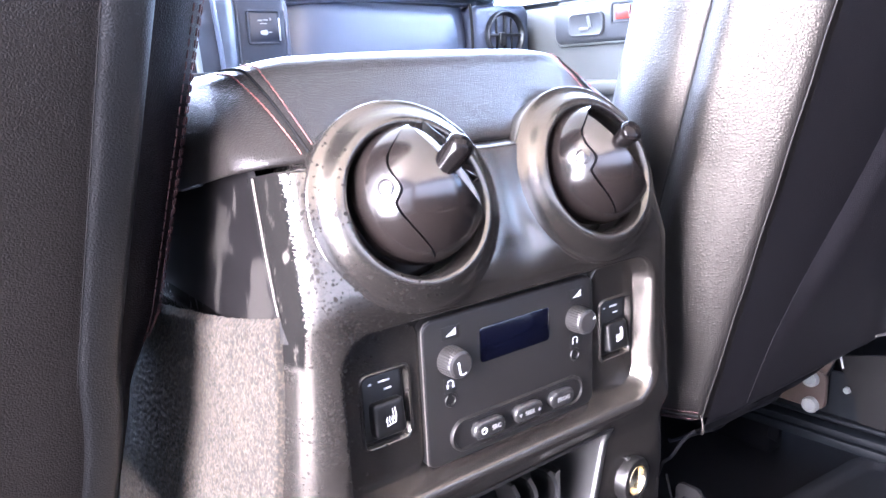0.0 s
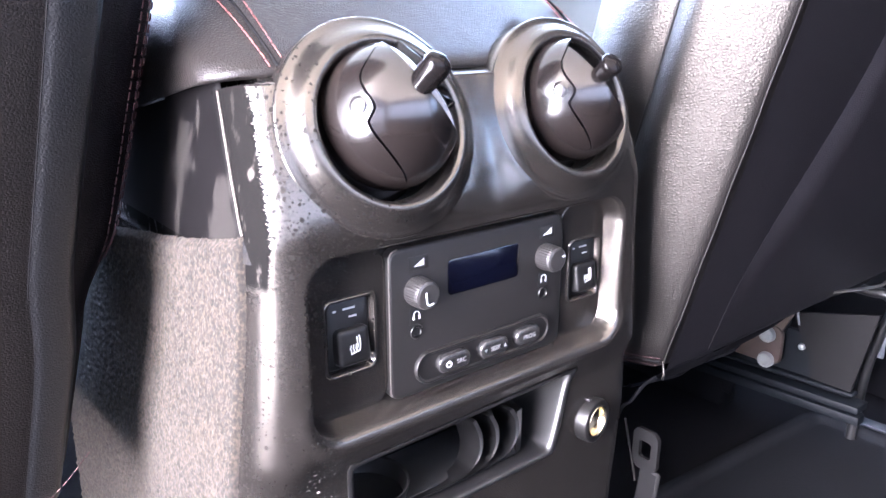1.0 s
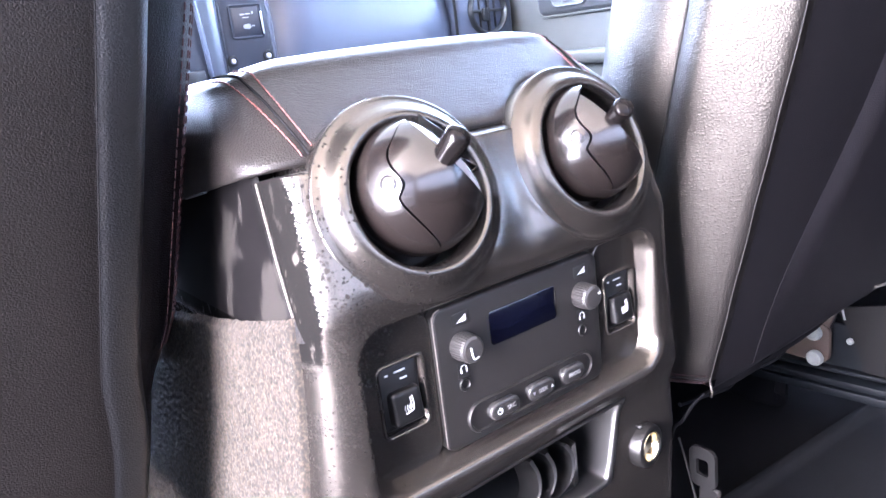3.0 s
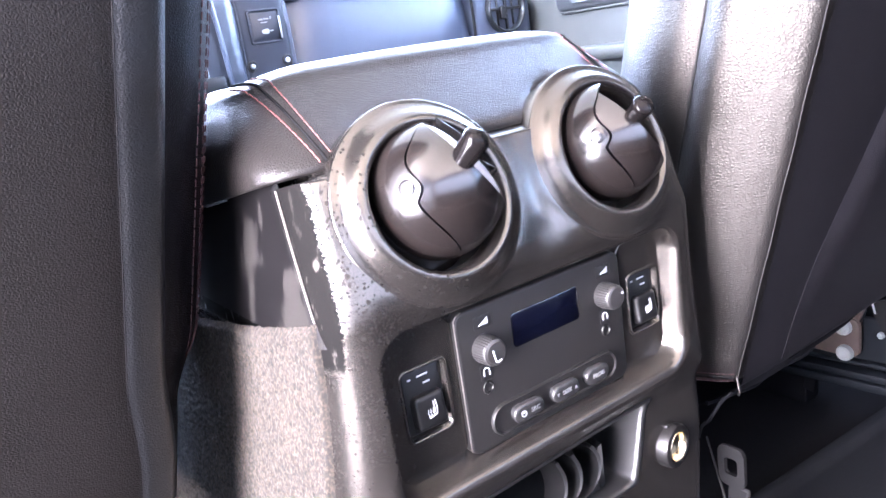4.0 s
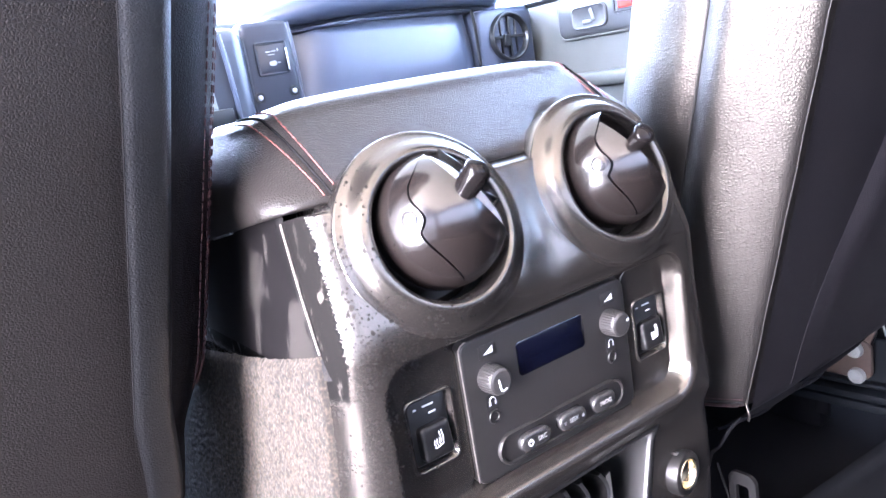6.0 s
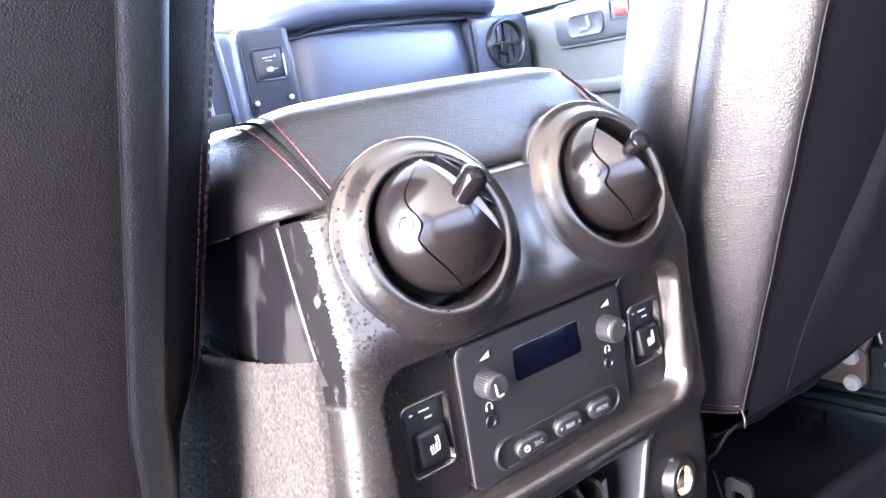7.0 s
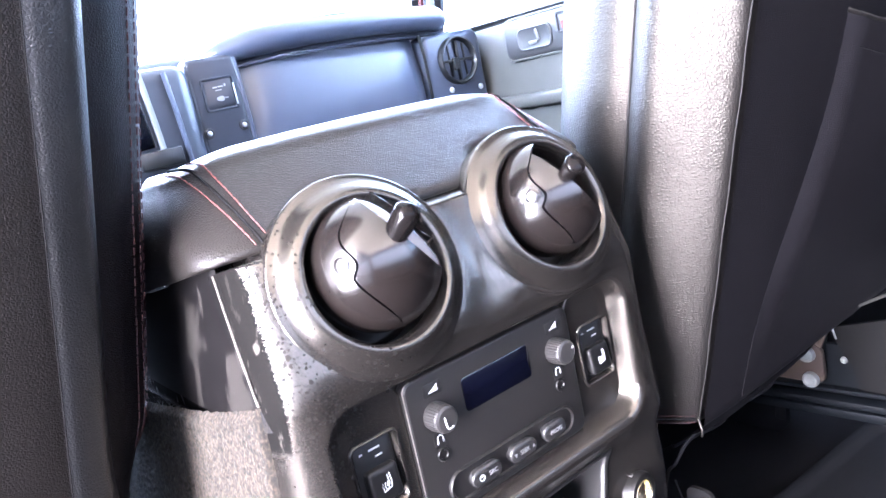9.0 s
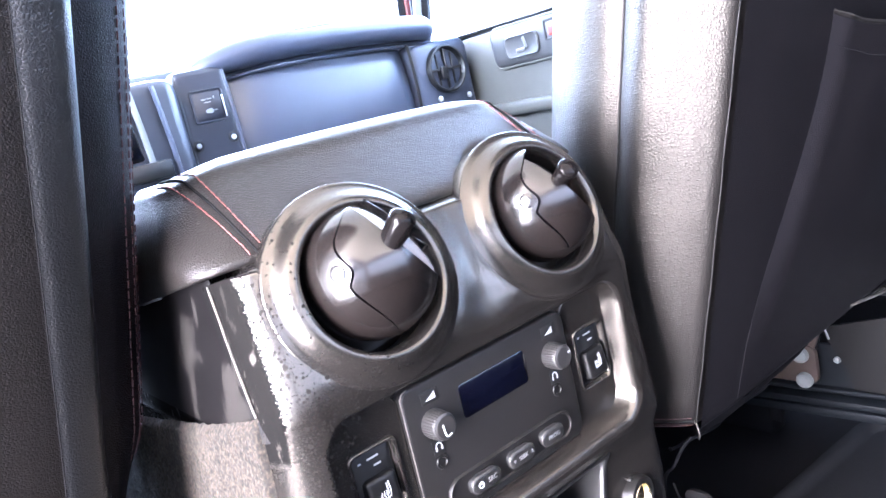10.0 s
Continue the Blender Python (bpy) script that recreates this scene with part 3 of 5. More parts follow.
            part("power_symbol", merge(tube(ring, 0.0003, 5), tube([m @ Vector((-0.0056, 0.0004, 0)), m @ Vector((-0.0056, 0.0024, 0))], 0.0003, 5)), M_PRINT, b, smooth=False)
        else:
            word_x = 0.0
        part("lettering", text_mesh(word, 0.0042 if k != 1 else 0.0040, m @ Matrix.Translation((word_x, 0, 0))), M_DIM, b, smooth=False)
        if k == 1:
            for s, tip in ((-1, -1), (1, 1)):
                tri = ((-0.0012, -0.0011), (0.0012, -0.0011), (0, 0.0013))
                bm = loft([[m @ Vector((s * 0.0082 + a, b2 * tip, h)) for a, b2 in tri] for h in (-0.0001, 0.0002)])
                part("arrow", bm, M_DIM, b, smooth=False)
    return top


audio_panel()


# ---- heated seat switches ----
def heat_symbol(m, s):
    """A seat in profile with three wavy lines."""
    back = [(0.0030, 0.0060), (0.0034, 0.0010), (0.0026, -0.0030), (-0.0030, -0.0042)]
    pieces = [tube([m @ Vector((s * a, b, 0.0002)) for a, b in back], 0.00038, 5), tube([m @ Vector((s * a, b, 0.0002)) for a, b in ((0.0014, 0.0058), (0.0018, 0.0), (0.0010, -0.0016))], 0.00028, 5)]
    for k in range(3):
        x = -0.0030 + 0.0017 * k
        pieces.append(tube([m @ Vector((s * (x + 0.0005 * math.sin(q * 2.2)), -0.0034 + q * 0.0012, 0.0002)) for q in range(5)], 0.00026, 5))
    return merge(*pieces)


def seat_switch(x, z):
    top = thing("seat_heater_switch", (x, 0.004, z - 0.02), "black rocker switch with white heated seat symbol", "switch", "seat heater switches")
    part("switch_body", plate(front(x, 0.0070, z), 0.0134, 0.0196, 0.0026, [(0, -0.001), (0, 0.0006), (0.0006, 0.0010)]), M_SWITCH, top)
    tilt = front(x + 0.0006, 0.0060, z - 0.0062) @ Matrix.Rotation(radians(-7), 4, "X")
    rocker = part("rocker", plate(tilt, 0.0104, 0.0106, 0.0030, [(0, 0), (0.0002, 0.0042), (0.0008, 0.0054), (0.0018, 0.0060), (0.0034, 0.0062)]), M_SWITCH, top, "worn black rocker")
    part("heat_symbol", heat_symbol(tilt @ Matrix.Translation((0, 0.0002, 0.0063)) @ Matrix.Diagonal((1.0, 0.92, 1, 1)), 1), M_PRINT, rocker, "white heated seat symbol")
    for a, b, w in ((-0.0082, 0.0150, 0.0022), (0.0010, 0.0152, 0.0078), (0.0032, 0.0102, 0.0050)):
        part("indicator_mark", box(front(x + a, 0.0059, z + b), w, 0.0011, 0.0006, 0.0002, 1), M_PRINT, top, "small white marking")
    return top


for px, phw, sx, sz in SWITCHES:
    seat_switch(sx, sz)


# ---- air vents ----
def shell_of(c, r):
    bm = bmesh.new()
    bmesh.ops.create_uvsphere(bm, u_segments=40, v_segments=24, radius=r, matrix=Matrix.Translation(c))
    return bm


def foot_open(c):
    return c + Vector((-0.0085, -0.0180, 0.0010))


def tip_open(c):
    return c + Vector((0.0058, -0.0415, 0.0330))


def air_vent(s, opened):
    x = VENTS[s]
    m = Matrix.Translation((x, VY, VZ)) @ Matrix.Rotation(-LEANBACK, 4, "X") @ front(0, 0, 0)
    label = "ball air vent, shutter half open" if opened else "ball air vent, shutter closed"
    top = thing("air_vent", (x, VY + 0.02, VZ - 0.04), label + ", in a worn grey ring", "air vent", "console air vents")
    profile = [(0.0618, -0.024), (0.0618, -0.0112), (0.0613, -0.0101), (0.0604, -0.0096), (0.0592, -0.0092), (0.0576, -0.0085), (0.0558, -0.0073), (0.0541, -0.0057), (0.0525, -0.0039), (0.0510, -0.0023), (0.0495, -0.0011), (0.0480, -0.0003), (0.0465, 0.0002), (0.0449, 0.0000), (0.0436, -0.0010), (0.0425, -0.0028), (0.0418, -0.0060), (0.0411, -0.0100), (0.0408, -0.0140)]
    flat = m @ Matrix.Translation((0, -0.0016, 0)) @ Matrix.Diagonal((1, 0.965, 1, 1))
    part("bezel_ring", lathe(flat, profile, 96, False, False), M_RING, top, "worn satin grey ring")
    part("throat", lathe(flat, [(0.0408, -0.0140), (0.0406, -0.0200), (0.0406, -0.036), (0.0, -0.040)], 64, False, False), M_SWITCH, top, "dark inner wall")
    R = 0.0388
    c = m @ Vector((0.0018, 0.0027, -0.0082))
    up = (m.to_3x3() @ Vector((0, 1, 0))).normalized()
    pole = Vector((0.07, 0.03, 1)).normalized()
    fwd = Vector((0, -1, 0))
    fwd = (fwd - pole * fwd.dot(pole)).normalized()
    left = pole.cross(fwd) * -1 if pole.cross(fwd).x > 0 else pole.cross(fwd)

    def on(phi, lam, r):
        a, b = radians(phi), radians(lam)
        return c + r * (math.cos(b) * (math.cos(a) * fwd + math.sin(a) * left) + math.sin(b) * pole)

    def seam(lam):
        return 50 - 8 * math.exp(-((lam - 11) / 10) ** 2) + 5 * math.exp(-((lam - 36) / 14) ** 2) + (0.10 if lam > 0 else 0.82) * lam

    def shell(edge, far, r, cut):
        rings = []
        for shell_r in (r, r - 0.0022):
            grid = []
            for i in range(49):
                lam = -84 + 168 * i / 48
                e = seam(lam) + edge
                grid.append([on(e + (far - e) * (k / 32), lam, shell_r) for k in range(33)])
            rings.append(grid)
        bm = bmesh.new()
        vs = [[[bm.verts.new(p) for p in row] for row in g] for g in rings]
        for g in vs:
            for a, b in zip(g, g[1:]):
                for k in range(32):
                    bm.faces.new((a[k], a[k + 1], b[k + 1], b[k]))
        o, n = vs
        for a, b in ((0, 0), (32, 32)):
            for i in range(48):
                bm.faces.new((o[i][a], o[i + 1][a], n[i + 1][b], n[i][b]))
        for i in (0, 48):
            for k in range(32):
                bm.faces.new((o[i][k], o[i][k + 1], n[i][k + 1], n[i][k]))
        if cut:
            normal = Vector((0.729, -0.312, 0.610)).normalized()
            bmesh.ops.bisect_plane(bm, geom=bm.verts[:] + bm.edges[:] + bm.faces[:], plane_co=c + normal * cut, plane_no=normal, clear_outer=True)
            edges = [e for e in bm.edges if e.is_boundary]
            bmesh.ops.bridge_loops(bm, edges=edges)
        return bm
    part("fixed_shell", shell(1.2, 118, R - 0.0004, 0 if opened else 0.0235), M_BALL, top, "glossy dark brown half shell")
    part("shutter", shell(-1.2, -75, R, 0.0222 if opened else 0.0135), M_BALL, top, "glossy dark brown shutter")
    n = (on(56, 11, 1) - c).normalized()
    q = n.to_track_quat("Z", "Y").to_matrix().to_4x4()
    part("hinge_cap", lathe(Matrix.Translation(c + n * (R - 0.0013)) @ q, [(0.0050, 0), (0.0049, 0.0005), (0.0044, 0.0008), (0.0025, 0.0010), (0.0, 0.0011)], 32, cap_b=False), M_BALL, top, "round hinge cap")
    # the ball's inner core, its vanes, and the thumb lever
    part("inner_ball", shell_of(c, 0.0290 if opened else 0.0200), M_BLACK, top, "dark inner ball")
    if opened:
        n2 = Vector((0.729, -0.312, 0.610)).normalized()
        u2 = n2.cross(Vector((0, -1, 0))).normalized()
        v2 = n2.cross(u2)
        mouth = Matrix(((u2.x, v2.x, n2.x, c.x), (u2.y, v2.y, n2.y, c.y), (u2.z, v2.z, n2.z, c.z), (0, 0, 0, 1)))
        # a shallow pale dome in the shutter's mouth, crossed by dark vanes
        dome = [(0.0312 * math.cos(radians(a)), 0.0196 + 0.0100 * math.sin(radians(a))) for a in range(0, 91, 9)]
        part("liner", lathe(mouth, [(0.0312, 0.0165)] + dome, 56, True, False), M_VANE, top, "pale glossy inner liner")
        for off, lean in ((-0.0185, 10), (-0.0105, 4), (0.0115, -6)):
            part("vane", box(mouth @ Matrix.Translation((off, 0.002, 0.0272)) @ Matrix.Rotation(radians(lean), 4, "Z"), 0.0022, 0.040, 0.0090, 0.0006, 1), M_GLOSS, top, "black vane inside the ball")
    foot, tip = (foot_open(c), tip_open(c)) if opened else (c + Vector((-0.0052, -0.0230, 0.0125)), c + Vector((-0.0090, -0.0425, 0.0265)))
    pts = [foot.lerp(tip, k / 24) for k in range(25)]
    part("thumb_lever", tube(pts, 0.0075 if opened else 0.0068, 24, lambda t: 0.84 + 0.16 * float(sstep(0.45, 0.85, t)) if t < 0.87 else math.sqrt(max(0.02, 1 - ((t - 0.87) / 0.13) ** 2))), M_GLOSS, top, "glossy black thumb lever")
    return top


M_VANE = material("pale_plastic", (0.22, 0.22, 0.235), 0.14, vary=0.1)
air_vent(-1, True)
air_vent(1, False)


# ---- armrest lid ----
LW, LBACK, LTOP = 0.1530, 0.019, 0.6150


def lid_plan(inset):
    """Open line round the lid, side, rear, side, at an inset."""
    r = 0.030
    pts = []
    f = inset / 0.085
    w, back = LW - 0.028 * f ** 1.6, LBACK + inset
    for k in range(12):
        pts.append((-w, 0.42 - (0.42 - back - r) * k / 12))
    for k in range(13):
        a = radians(90 * k / 13)
        pts.append((-w + r - r * math.cos(a), back + r - r * math.sin(a)))
    n = 120
    for k in range(n + 1):
        pts.append((-w + r + 2 * (w - r) * k / n, back))
    return pts + [(-x, y) for x, y in reversed(pts[:25])]


def armrest_lid():
    top = thing("armrest_lid", (0, 0.2, 0.545), "padded black leather armrest lid with red stitched seams", "armrest")
    def crown_at(x, y):
        return LTOP - 0.0022 * (x / LW) ** 2 - 0.007 * (max(0, abs(x) / LW - 0.74) / 0.26) ** 2 - 0.26 * max(0, y - 0.075)

    def inset_at(f):
        """How far the padded rear leans in: straight, then turning over into the top."""
        f = min(1.0, max(0.0, f))
        return 0.060 * f / 0.89 if f < 0.85 else 0.0573 + 0.0277 * (1 - math.sqrt(max(0, 1 - ((f - 0.85) / 0.15) ** 2)))

    def low(x, y):
        return lid_bottom(x) + 0.003 - 0.19 * max(0.0, min(y, 0.20) - 0.020) if y > 0.020 else lid_bottom(x) + 0.003 * float(sstep(0.010, 0.020, y))
    plain = lid_plan(0.0)
    lows = [low(x, y) for x, y in plain]
    fine = [lid_plan(0.085 * q / 60) for q in range(61)]
    out = []
    for extra, dz in ((0.018, 0.0025), (0.0105, 0.0), (0.0062, 0.0006), (0.0030, 0.0026), (0.0010, 0.0058), (0.0, 0.010)) + tuple((None, k) for k in [q / 12 for q in range(1, 11)] + [0.875, 0.91, 0.94, 0.965, 0.985, 0.995, 1.0]):
        ring = []
        for k, (x, y) in enumerate(plain):
            crown = crown_at(x, y)
            z = lows[k] + dz if extra is not None else lows[k] + 0.010 + (crown - lows[k] - 0.010) * dz
            ins = inset_at((z - 0.558) / (crown - 0.558)) + (extra or 0.0)
            q = ins / 0.085 * 60
            q0 = min(59, int(q))
            a, b = fine[q0][k], fine[q0 + 1][k]
            t = min(1.0, q - q0)
            ring.append((a[0] + (b[0] - a[0]) * t, a[1] + (b[1] - a[1]) * t, z))
        out.append(ring)
    bm = loft(out, closed=False, cap_a=False, cap_b=False)
    bm.verts.ensure_lookup_table()
    n = len(out[0])
    last = bm.verts[-n:]
    half = n // 2
    for k in range(half - 1):
        try:
            bm.faces.new((last[k], last[k + 1], last[n - 2 - k], last[n - 1 - k]))
        except ValueError:
            pass
    part("cover", bm, M_LID, top, sharp=0)

    def along(off):
        """A line up the rear of the lid near one corner, from its hem to its crown."""
        line = []
        for r in range(4, 22):
            want = 0.1175 + 0.0085 * (r - 4) / 17 + off * (0.62 + 0.38 * (r - 4) / 17)
            row = out[r]
            for a, b in zip(row[13:len(row) // 2], row[14:]):
                if a[0] <= -want <= b[0]:
                    t = (-want - a[0]) / max(1e-9, b[0] - a[0])
                    line.append(Vector(a).lerp(Vector(b), t) + Vector((-0.0002, -0.0004, 0.0003)))
                    break
        return line
    # dark bar between the vents: the shadow under the lid's hem, given as shape
    hem = []
    for x in np.linspace(-0.0165, 0.0165, 24):
        z = lid_bottom(float(x)) - 0.0020
        hem.append((float(x), LBACK + inset_at((z - 0.558) / (LTOP - 0.558)) + 0.0005 + 0.027 * max(0.0, (abs(x) - 0.121) / 0.026) ** 2, z))
    part("hem_shade", tube(hem, 0.0030, 8), M_DTHREAD, top, "dark bar for the shade under the lid's hem", sharp=0)
    for s in (-1, 1):
        flip = Matrix.Diagonal((-s, 1, 1))
        rows = [[flip @ p for p in along(o)] for o in (0.0, -0.0072, 0.0072)]
        part("seam_cord", tube(rows[0], 0.0010, 6), M_DTHREAD, top, "dark seam between two leather panels")
        for row in rows[1:]:
            part("stitching", stitches(row, 0.0014, 0.0042, 0.00050, Vector((0, -0.0004, 0.0003))), M_THREAD, top, "row of red stitching")
    return top


armrest_lid()


# ---- console side: carpet, worn panel, outlet, tray ----
def side_x(y, z):
    """The console's left surface: the flank, and the rounded corner towards the rear face."""
    w, dy = float(half_width(z)), y - float(face_base(z))
    rc = 0.026
    if dy >= rc:
        return -(w + 0.0042 * min(1.0, (dy - rc) / 0.05))
    return -(w - rc + math.sqrt(max(0.0, rc * rc - (rc - max(dy, 0.0)) ** 2)))


def carpet_panel():
    """Short pile: a fine grid pushed in and out at random."""
    ny, nz = 190, 260
    ys = np.linspace(0.0, 1.0, ny)
    zs = np.linspace(0.07, 1.0, nz)
    rng = np.random.default_rng(4)
    ripple = rng.normal(0, 0.00034, (nz, ny))
    verts, w = [], []
    for i in range(nz):
        t = i / (nz - 1)
        z = 0.07 + (0.4845 - 0.07) * t
        edge = 0.0095 + 0.07 * max(0, 0.47 - z)
        for k in range(ny):
            u = ys[k]
            y = edge + 0.30 * u ** 1.3
            zz = z - 0.045 * u * t ** 2
            thick = 0.0035 * min(1, u * 60, (1 - t) * 80 + 0.05) - 0.0040 * max(0, 1 - u * 45)
            verts.append((side_x(y, zz) - 0.0008 - thick - (ripple[i, k] * 1.4 if k > 2 else 0.0) - 0.012 * u ** 1.5, y + (rng.normal(0, 0.0003) if k else 0.0), zz + rng.normal(0, 0.0003)))
    idx = np.arange(nz * ny).reshape(nz, ny)
    f = np.stack([idx[:-1, :-1], idx[:-1, 1:], idx[1:, 1:], idx[1:, :-1]], -1).reshape(-1, 4)
    return verts, f.tolist()


part("carpet", carpet_panel(), M_CARPET, console, "brown-grey carpet covering the console's side", sharp=0)


def flank_top(y):
    return 0.5612 - 0.19 * max(0.0, min(y, 0.20) - 0.020)


def side_panel():
    """The smooth flank between lid and carpet; its rear edge slants."""
    rows = []
    for i in range(17):
        t = i / 16
        row = []
        for k in range(25):
            y = 0.0045 + 0.0375 * t + 0.26 * (k / 24) ** 1.5
            z = 0.470 + (flank_top(y) - 0.470) * t
            row.append((side_x(y, z) - 0.0012 + 0.0018 * math.exp(-k * 2.0), y, z))
        rows.append(row)
    return loft(rows, closed=False, cap_a=False, cap_b=False)


part("side_panel", side_panel(), M_WORN, console, "black side panel with patchy worn paint", sharp=0)
# thin pale bar: the highlight along the panel's edge, given as colour
lip = [(side_x(0.0042 + 0.0375 * t, 0.470 + 0.0835 * t) - 0.0008, 0.0042 + 0.0375 * t, 0.470 + 0.0835 * t) for t in np.linspace(0.17, 0.97, 18)]
part("panel_lip", tube(lip, 0.0007, 8), M_LIP, console, "panel edge lip, pale for the highlight along it")
part("hinge_strip", box(pose(-0.1520, 0.114, 0.5405, -10.7, 0, 0), 0.0024, 0.036, 0.0015, 0.0005, 1), M_STEEL, console, "thin bright metal strip under the lid")

# tray
def tray_outline(off):
    """The tray's mouth, four corners rounded, grown by off."""
    cs = [Vector((-0.100 - off, 0.3405 + off)), Vector((0.0805 + off * 1.2, 0.3462 + off)), Vector((0.0655 + off, 0.2868 - off)), Vector((-0.100 - off, 0.2855 - off))]
    pts = []
    for i in range(4):
        p, a, b = cs[i], cs[i - 1], cs[(i + 1) % 4]
        r = 0.004
        pa, pb = p + (a - p).normalized() * r, p + (b - p).normalized() * r
        for k in range(5):
            t = k / 4
            pts.append((1 - t) ** 2 * pa + 2 * t * (1 - t) * p + t * t * pb)
        nxt = cs[(i + 1) % 4] + (p - cs[(i + 1) % 4]).normalized() * r
        pts += [pb.lerp(nxt, k / 8) for k in range(1, 8)]
    return pts


rings = []
for off, depth in ((0.0042, 0.0022), (0.0040, -0.0004), (0.0030, -0.0010), (0.0010, -0.0010), (0.0, 0.0), (-0.0008, 0.0030), (-0.0012, 0.030), (-0.0016, 0.068)):
    rings.append([(p[0], float(face_base(p[1])) + depth, p[1]) for p in tray_outline(off)])
part("tray_frame", loft(rings, cap_a=False), M_TRAY, console, "grey open storage tray with a rubbed edge", sharp=50)


def tray_insert():
    top = thing("tray_insert", (0.0, 0.03, 0.286), "glossy black plastic cup holder insert with curved fingers", "cup holder")
    part("base", box(pose(-0.02, 0.035, 0.2900), 0.13, 0.05, 0.006, 0.002, 2), M_BLACK, top)
    for k, (x, tall) in enumerate(((0.004, 0.327), (0.019, 0.326), (0.038, 0.324))):
        line = smooth_line([(x - 0.060, 0.008, 0.2905), (x - 0.030, 0.005, 0.2915), (x - 0.012, 0.004, 0.2960), (x - 0.002, 0.005, 0.3050), (x + 0.001, 0.008, 0.316), (x - 0.002, 0.011, tall)], 5)
        rings = []
        for i, p in enumerate(line):
            f = i / (len(line) - 1)
            w = 0.008 + 0.022 * f
            rings.append([(p[0], p[1], p[2]), (p[0] + 0.0022, p[1] - 0.0008, p[2] + 0.0014), (p[0] + 0.0035, p[1] + w, p[2] + 0.0014 - 0.004 * f), (p[0] + 0.0013, p[1] + w, p[2] - 0.004 * f)])
        part("finger", loft(rings), M_SWITCH, top, "curved black plastic finger", sharp=30)
    part("end_wall", loft([[(0.0405, 0.008, z), (0.047, 0.010, z), (0.055, 0.040, z - 0.003), (0.0485, 0.042, z - 0.003)] for z in (0.290, 0.306, 0.320, 0.323)]), M_TRAY, top, "upright end of the insert", smooth=False)
    part("cup_wall", lathe(pose(-0.075, 0.03, 0.288), [(0.026, 0), (0.029, 0.016), (0.0305, 0.017), (0.0305, 0.015), (0.027, 0.002)], 40, False, False), M_TRAY, top)
    return top


tray_insert()


M_COLLAR = material("collar_plastic", (0.0058, 0.0055, 0.0054), 0.38, spec=0.25, vary=0.2, vary_scale=200)
M_SOCKET = material("socket_metal", (0.78, 0.66, 0.44), 0.22, 1.0, vary=0.25, vary_scale=150)


def power_outlet():
    top = thing("power_outlet", (0.107, 0.0, 0.283), "dark grey power outlet with a bare brassy socket", "power outlet")
    m = front(0.107, 0.004, 0.2985) @ Matrix.Rotation(radians(8), 4, "Y")
    part("collar", lathe(m, [(0.0172, -0.006), (0.0172, 0.0105), (0.0164, 0.0125), (0.0148, 0.0132), (0.0128, 0.0132), (0.0118, 0.0115)], 48, False, False), M_COLLAR, top, "dark grey collar")
    part("centre_pin", lathe(m, [(0.0022, -0.016), (0.0022, -0.006), (0.0, -0.0055)], 16, cap_b=False), M_SOCKET, top, "brass contact pin")
    part("socket", lathe(m, [(0.0122, 0.0118), (0.0114, 0.0130), (0.0104, 0.0118), (0.0100, -0.014), (0.0, -0.016)], 48, False, False), M_SOCKET, top, "bare brassy metal socket")
    part("tab", box(m @ Matrix.Translation((-0.004, 0.0172, 0.005)), 0.004, 0.002, 0.006, 0.0005, 1), M_KNOB, top)
    return top


power_outlet()


# ---- seats ----
def seat_rings(half, x_in, sx, width, rear_y, shear, bolster, z0, z1, n=44):
    """Sections of a seat back, one above the other; half: its outline from rear middle round the inner side to front middle."""
    rings = []
    for i in range(n + 3):
        z = z0 + (z1 - z0) * max(0, i - 2) / n
        inset = (0.022, 0.010, 0.002)[i] if i < 3 else 0.0
        z += (0.0, 0.003, 0.010)[i] if i < 3 else 0.0
        pts = []
        for a, b in half:
            if a < -0.01:
                a *= bolster(z)
            a = a + inset * (1 - a / (width / 2)) * 0.9
            b = b + inset * (1 if b < 0.12 else -1)
            pts.append((x_in + sx * a - sx * shear(z) * (1 - a / (width / 2)), rear_y(z) + b, z))
        line = [tuple(p) for p in smooth_line(pts, 4)]
        mid = x_in + sx * width / 2
        rings.append(line + [(2 * mid - p[0], p[1], p[2]) for p in reversed(line[1:-1])])
    return rings


def seat_frame(top, mid, y0, width):
    """Cushion and steel base down to the floor."""
    part("cushion", box(pose(mid, y0 + 0.41, 0.315), width - 0.02, 0.46, 0.15, 0.05, 5), M_LEATHER, top)
    part("base_pan", box(pose(mid, y0 + 0.40, 0.205), width - 0.10, 0.40, 0.07, 0.012, 2), M_FLOOR, top)
    for s in (-1, 1):
        part("riser", box(pose(mid + s * 0.17, y0 + 0.38, 0.115), 0.035, 0.42, 0.112, 0.006, 2), M_FLOOR, top)


def p_rear(z):
    return -0.272 * (z - 0.31)


P_HALF = [(0.26, -0.004), (0.18, -0.003), (0.10, -0.001), (0.05, 0.0), (0.022, 0.0012), (0.008, 0.003), (0.0010, 0.006), (-0.0055, 0.017), (-0.0130, 0.033), (-0.0195, 0.048), (-0.0228, 0.059), (-0.0225, 0.068), (-0.0190, 0.0785), (-0.0180, 0.0812), (-0.0192, 0.0840), (-0.0235, 0.098), (-0.0225, 0.122), (-0.0120, 0.150), (0.008, 0.172), (0.034, 0.190), (0.075, 0.188), (0.115, 0.168), (0.15, 0.156), (0.26, 0.154)]
passenger = thing("passenger_seat", (0.46, 0.15, 0.06), "black leather front passenger seat with pale piping and map pocket", "car seat", "front seats")
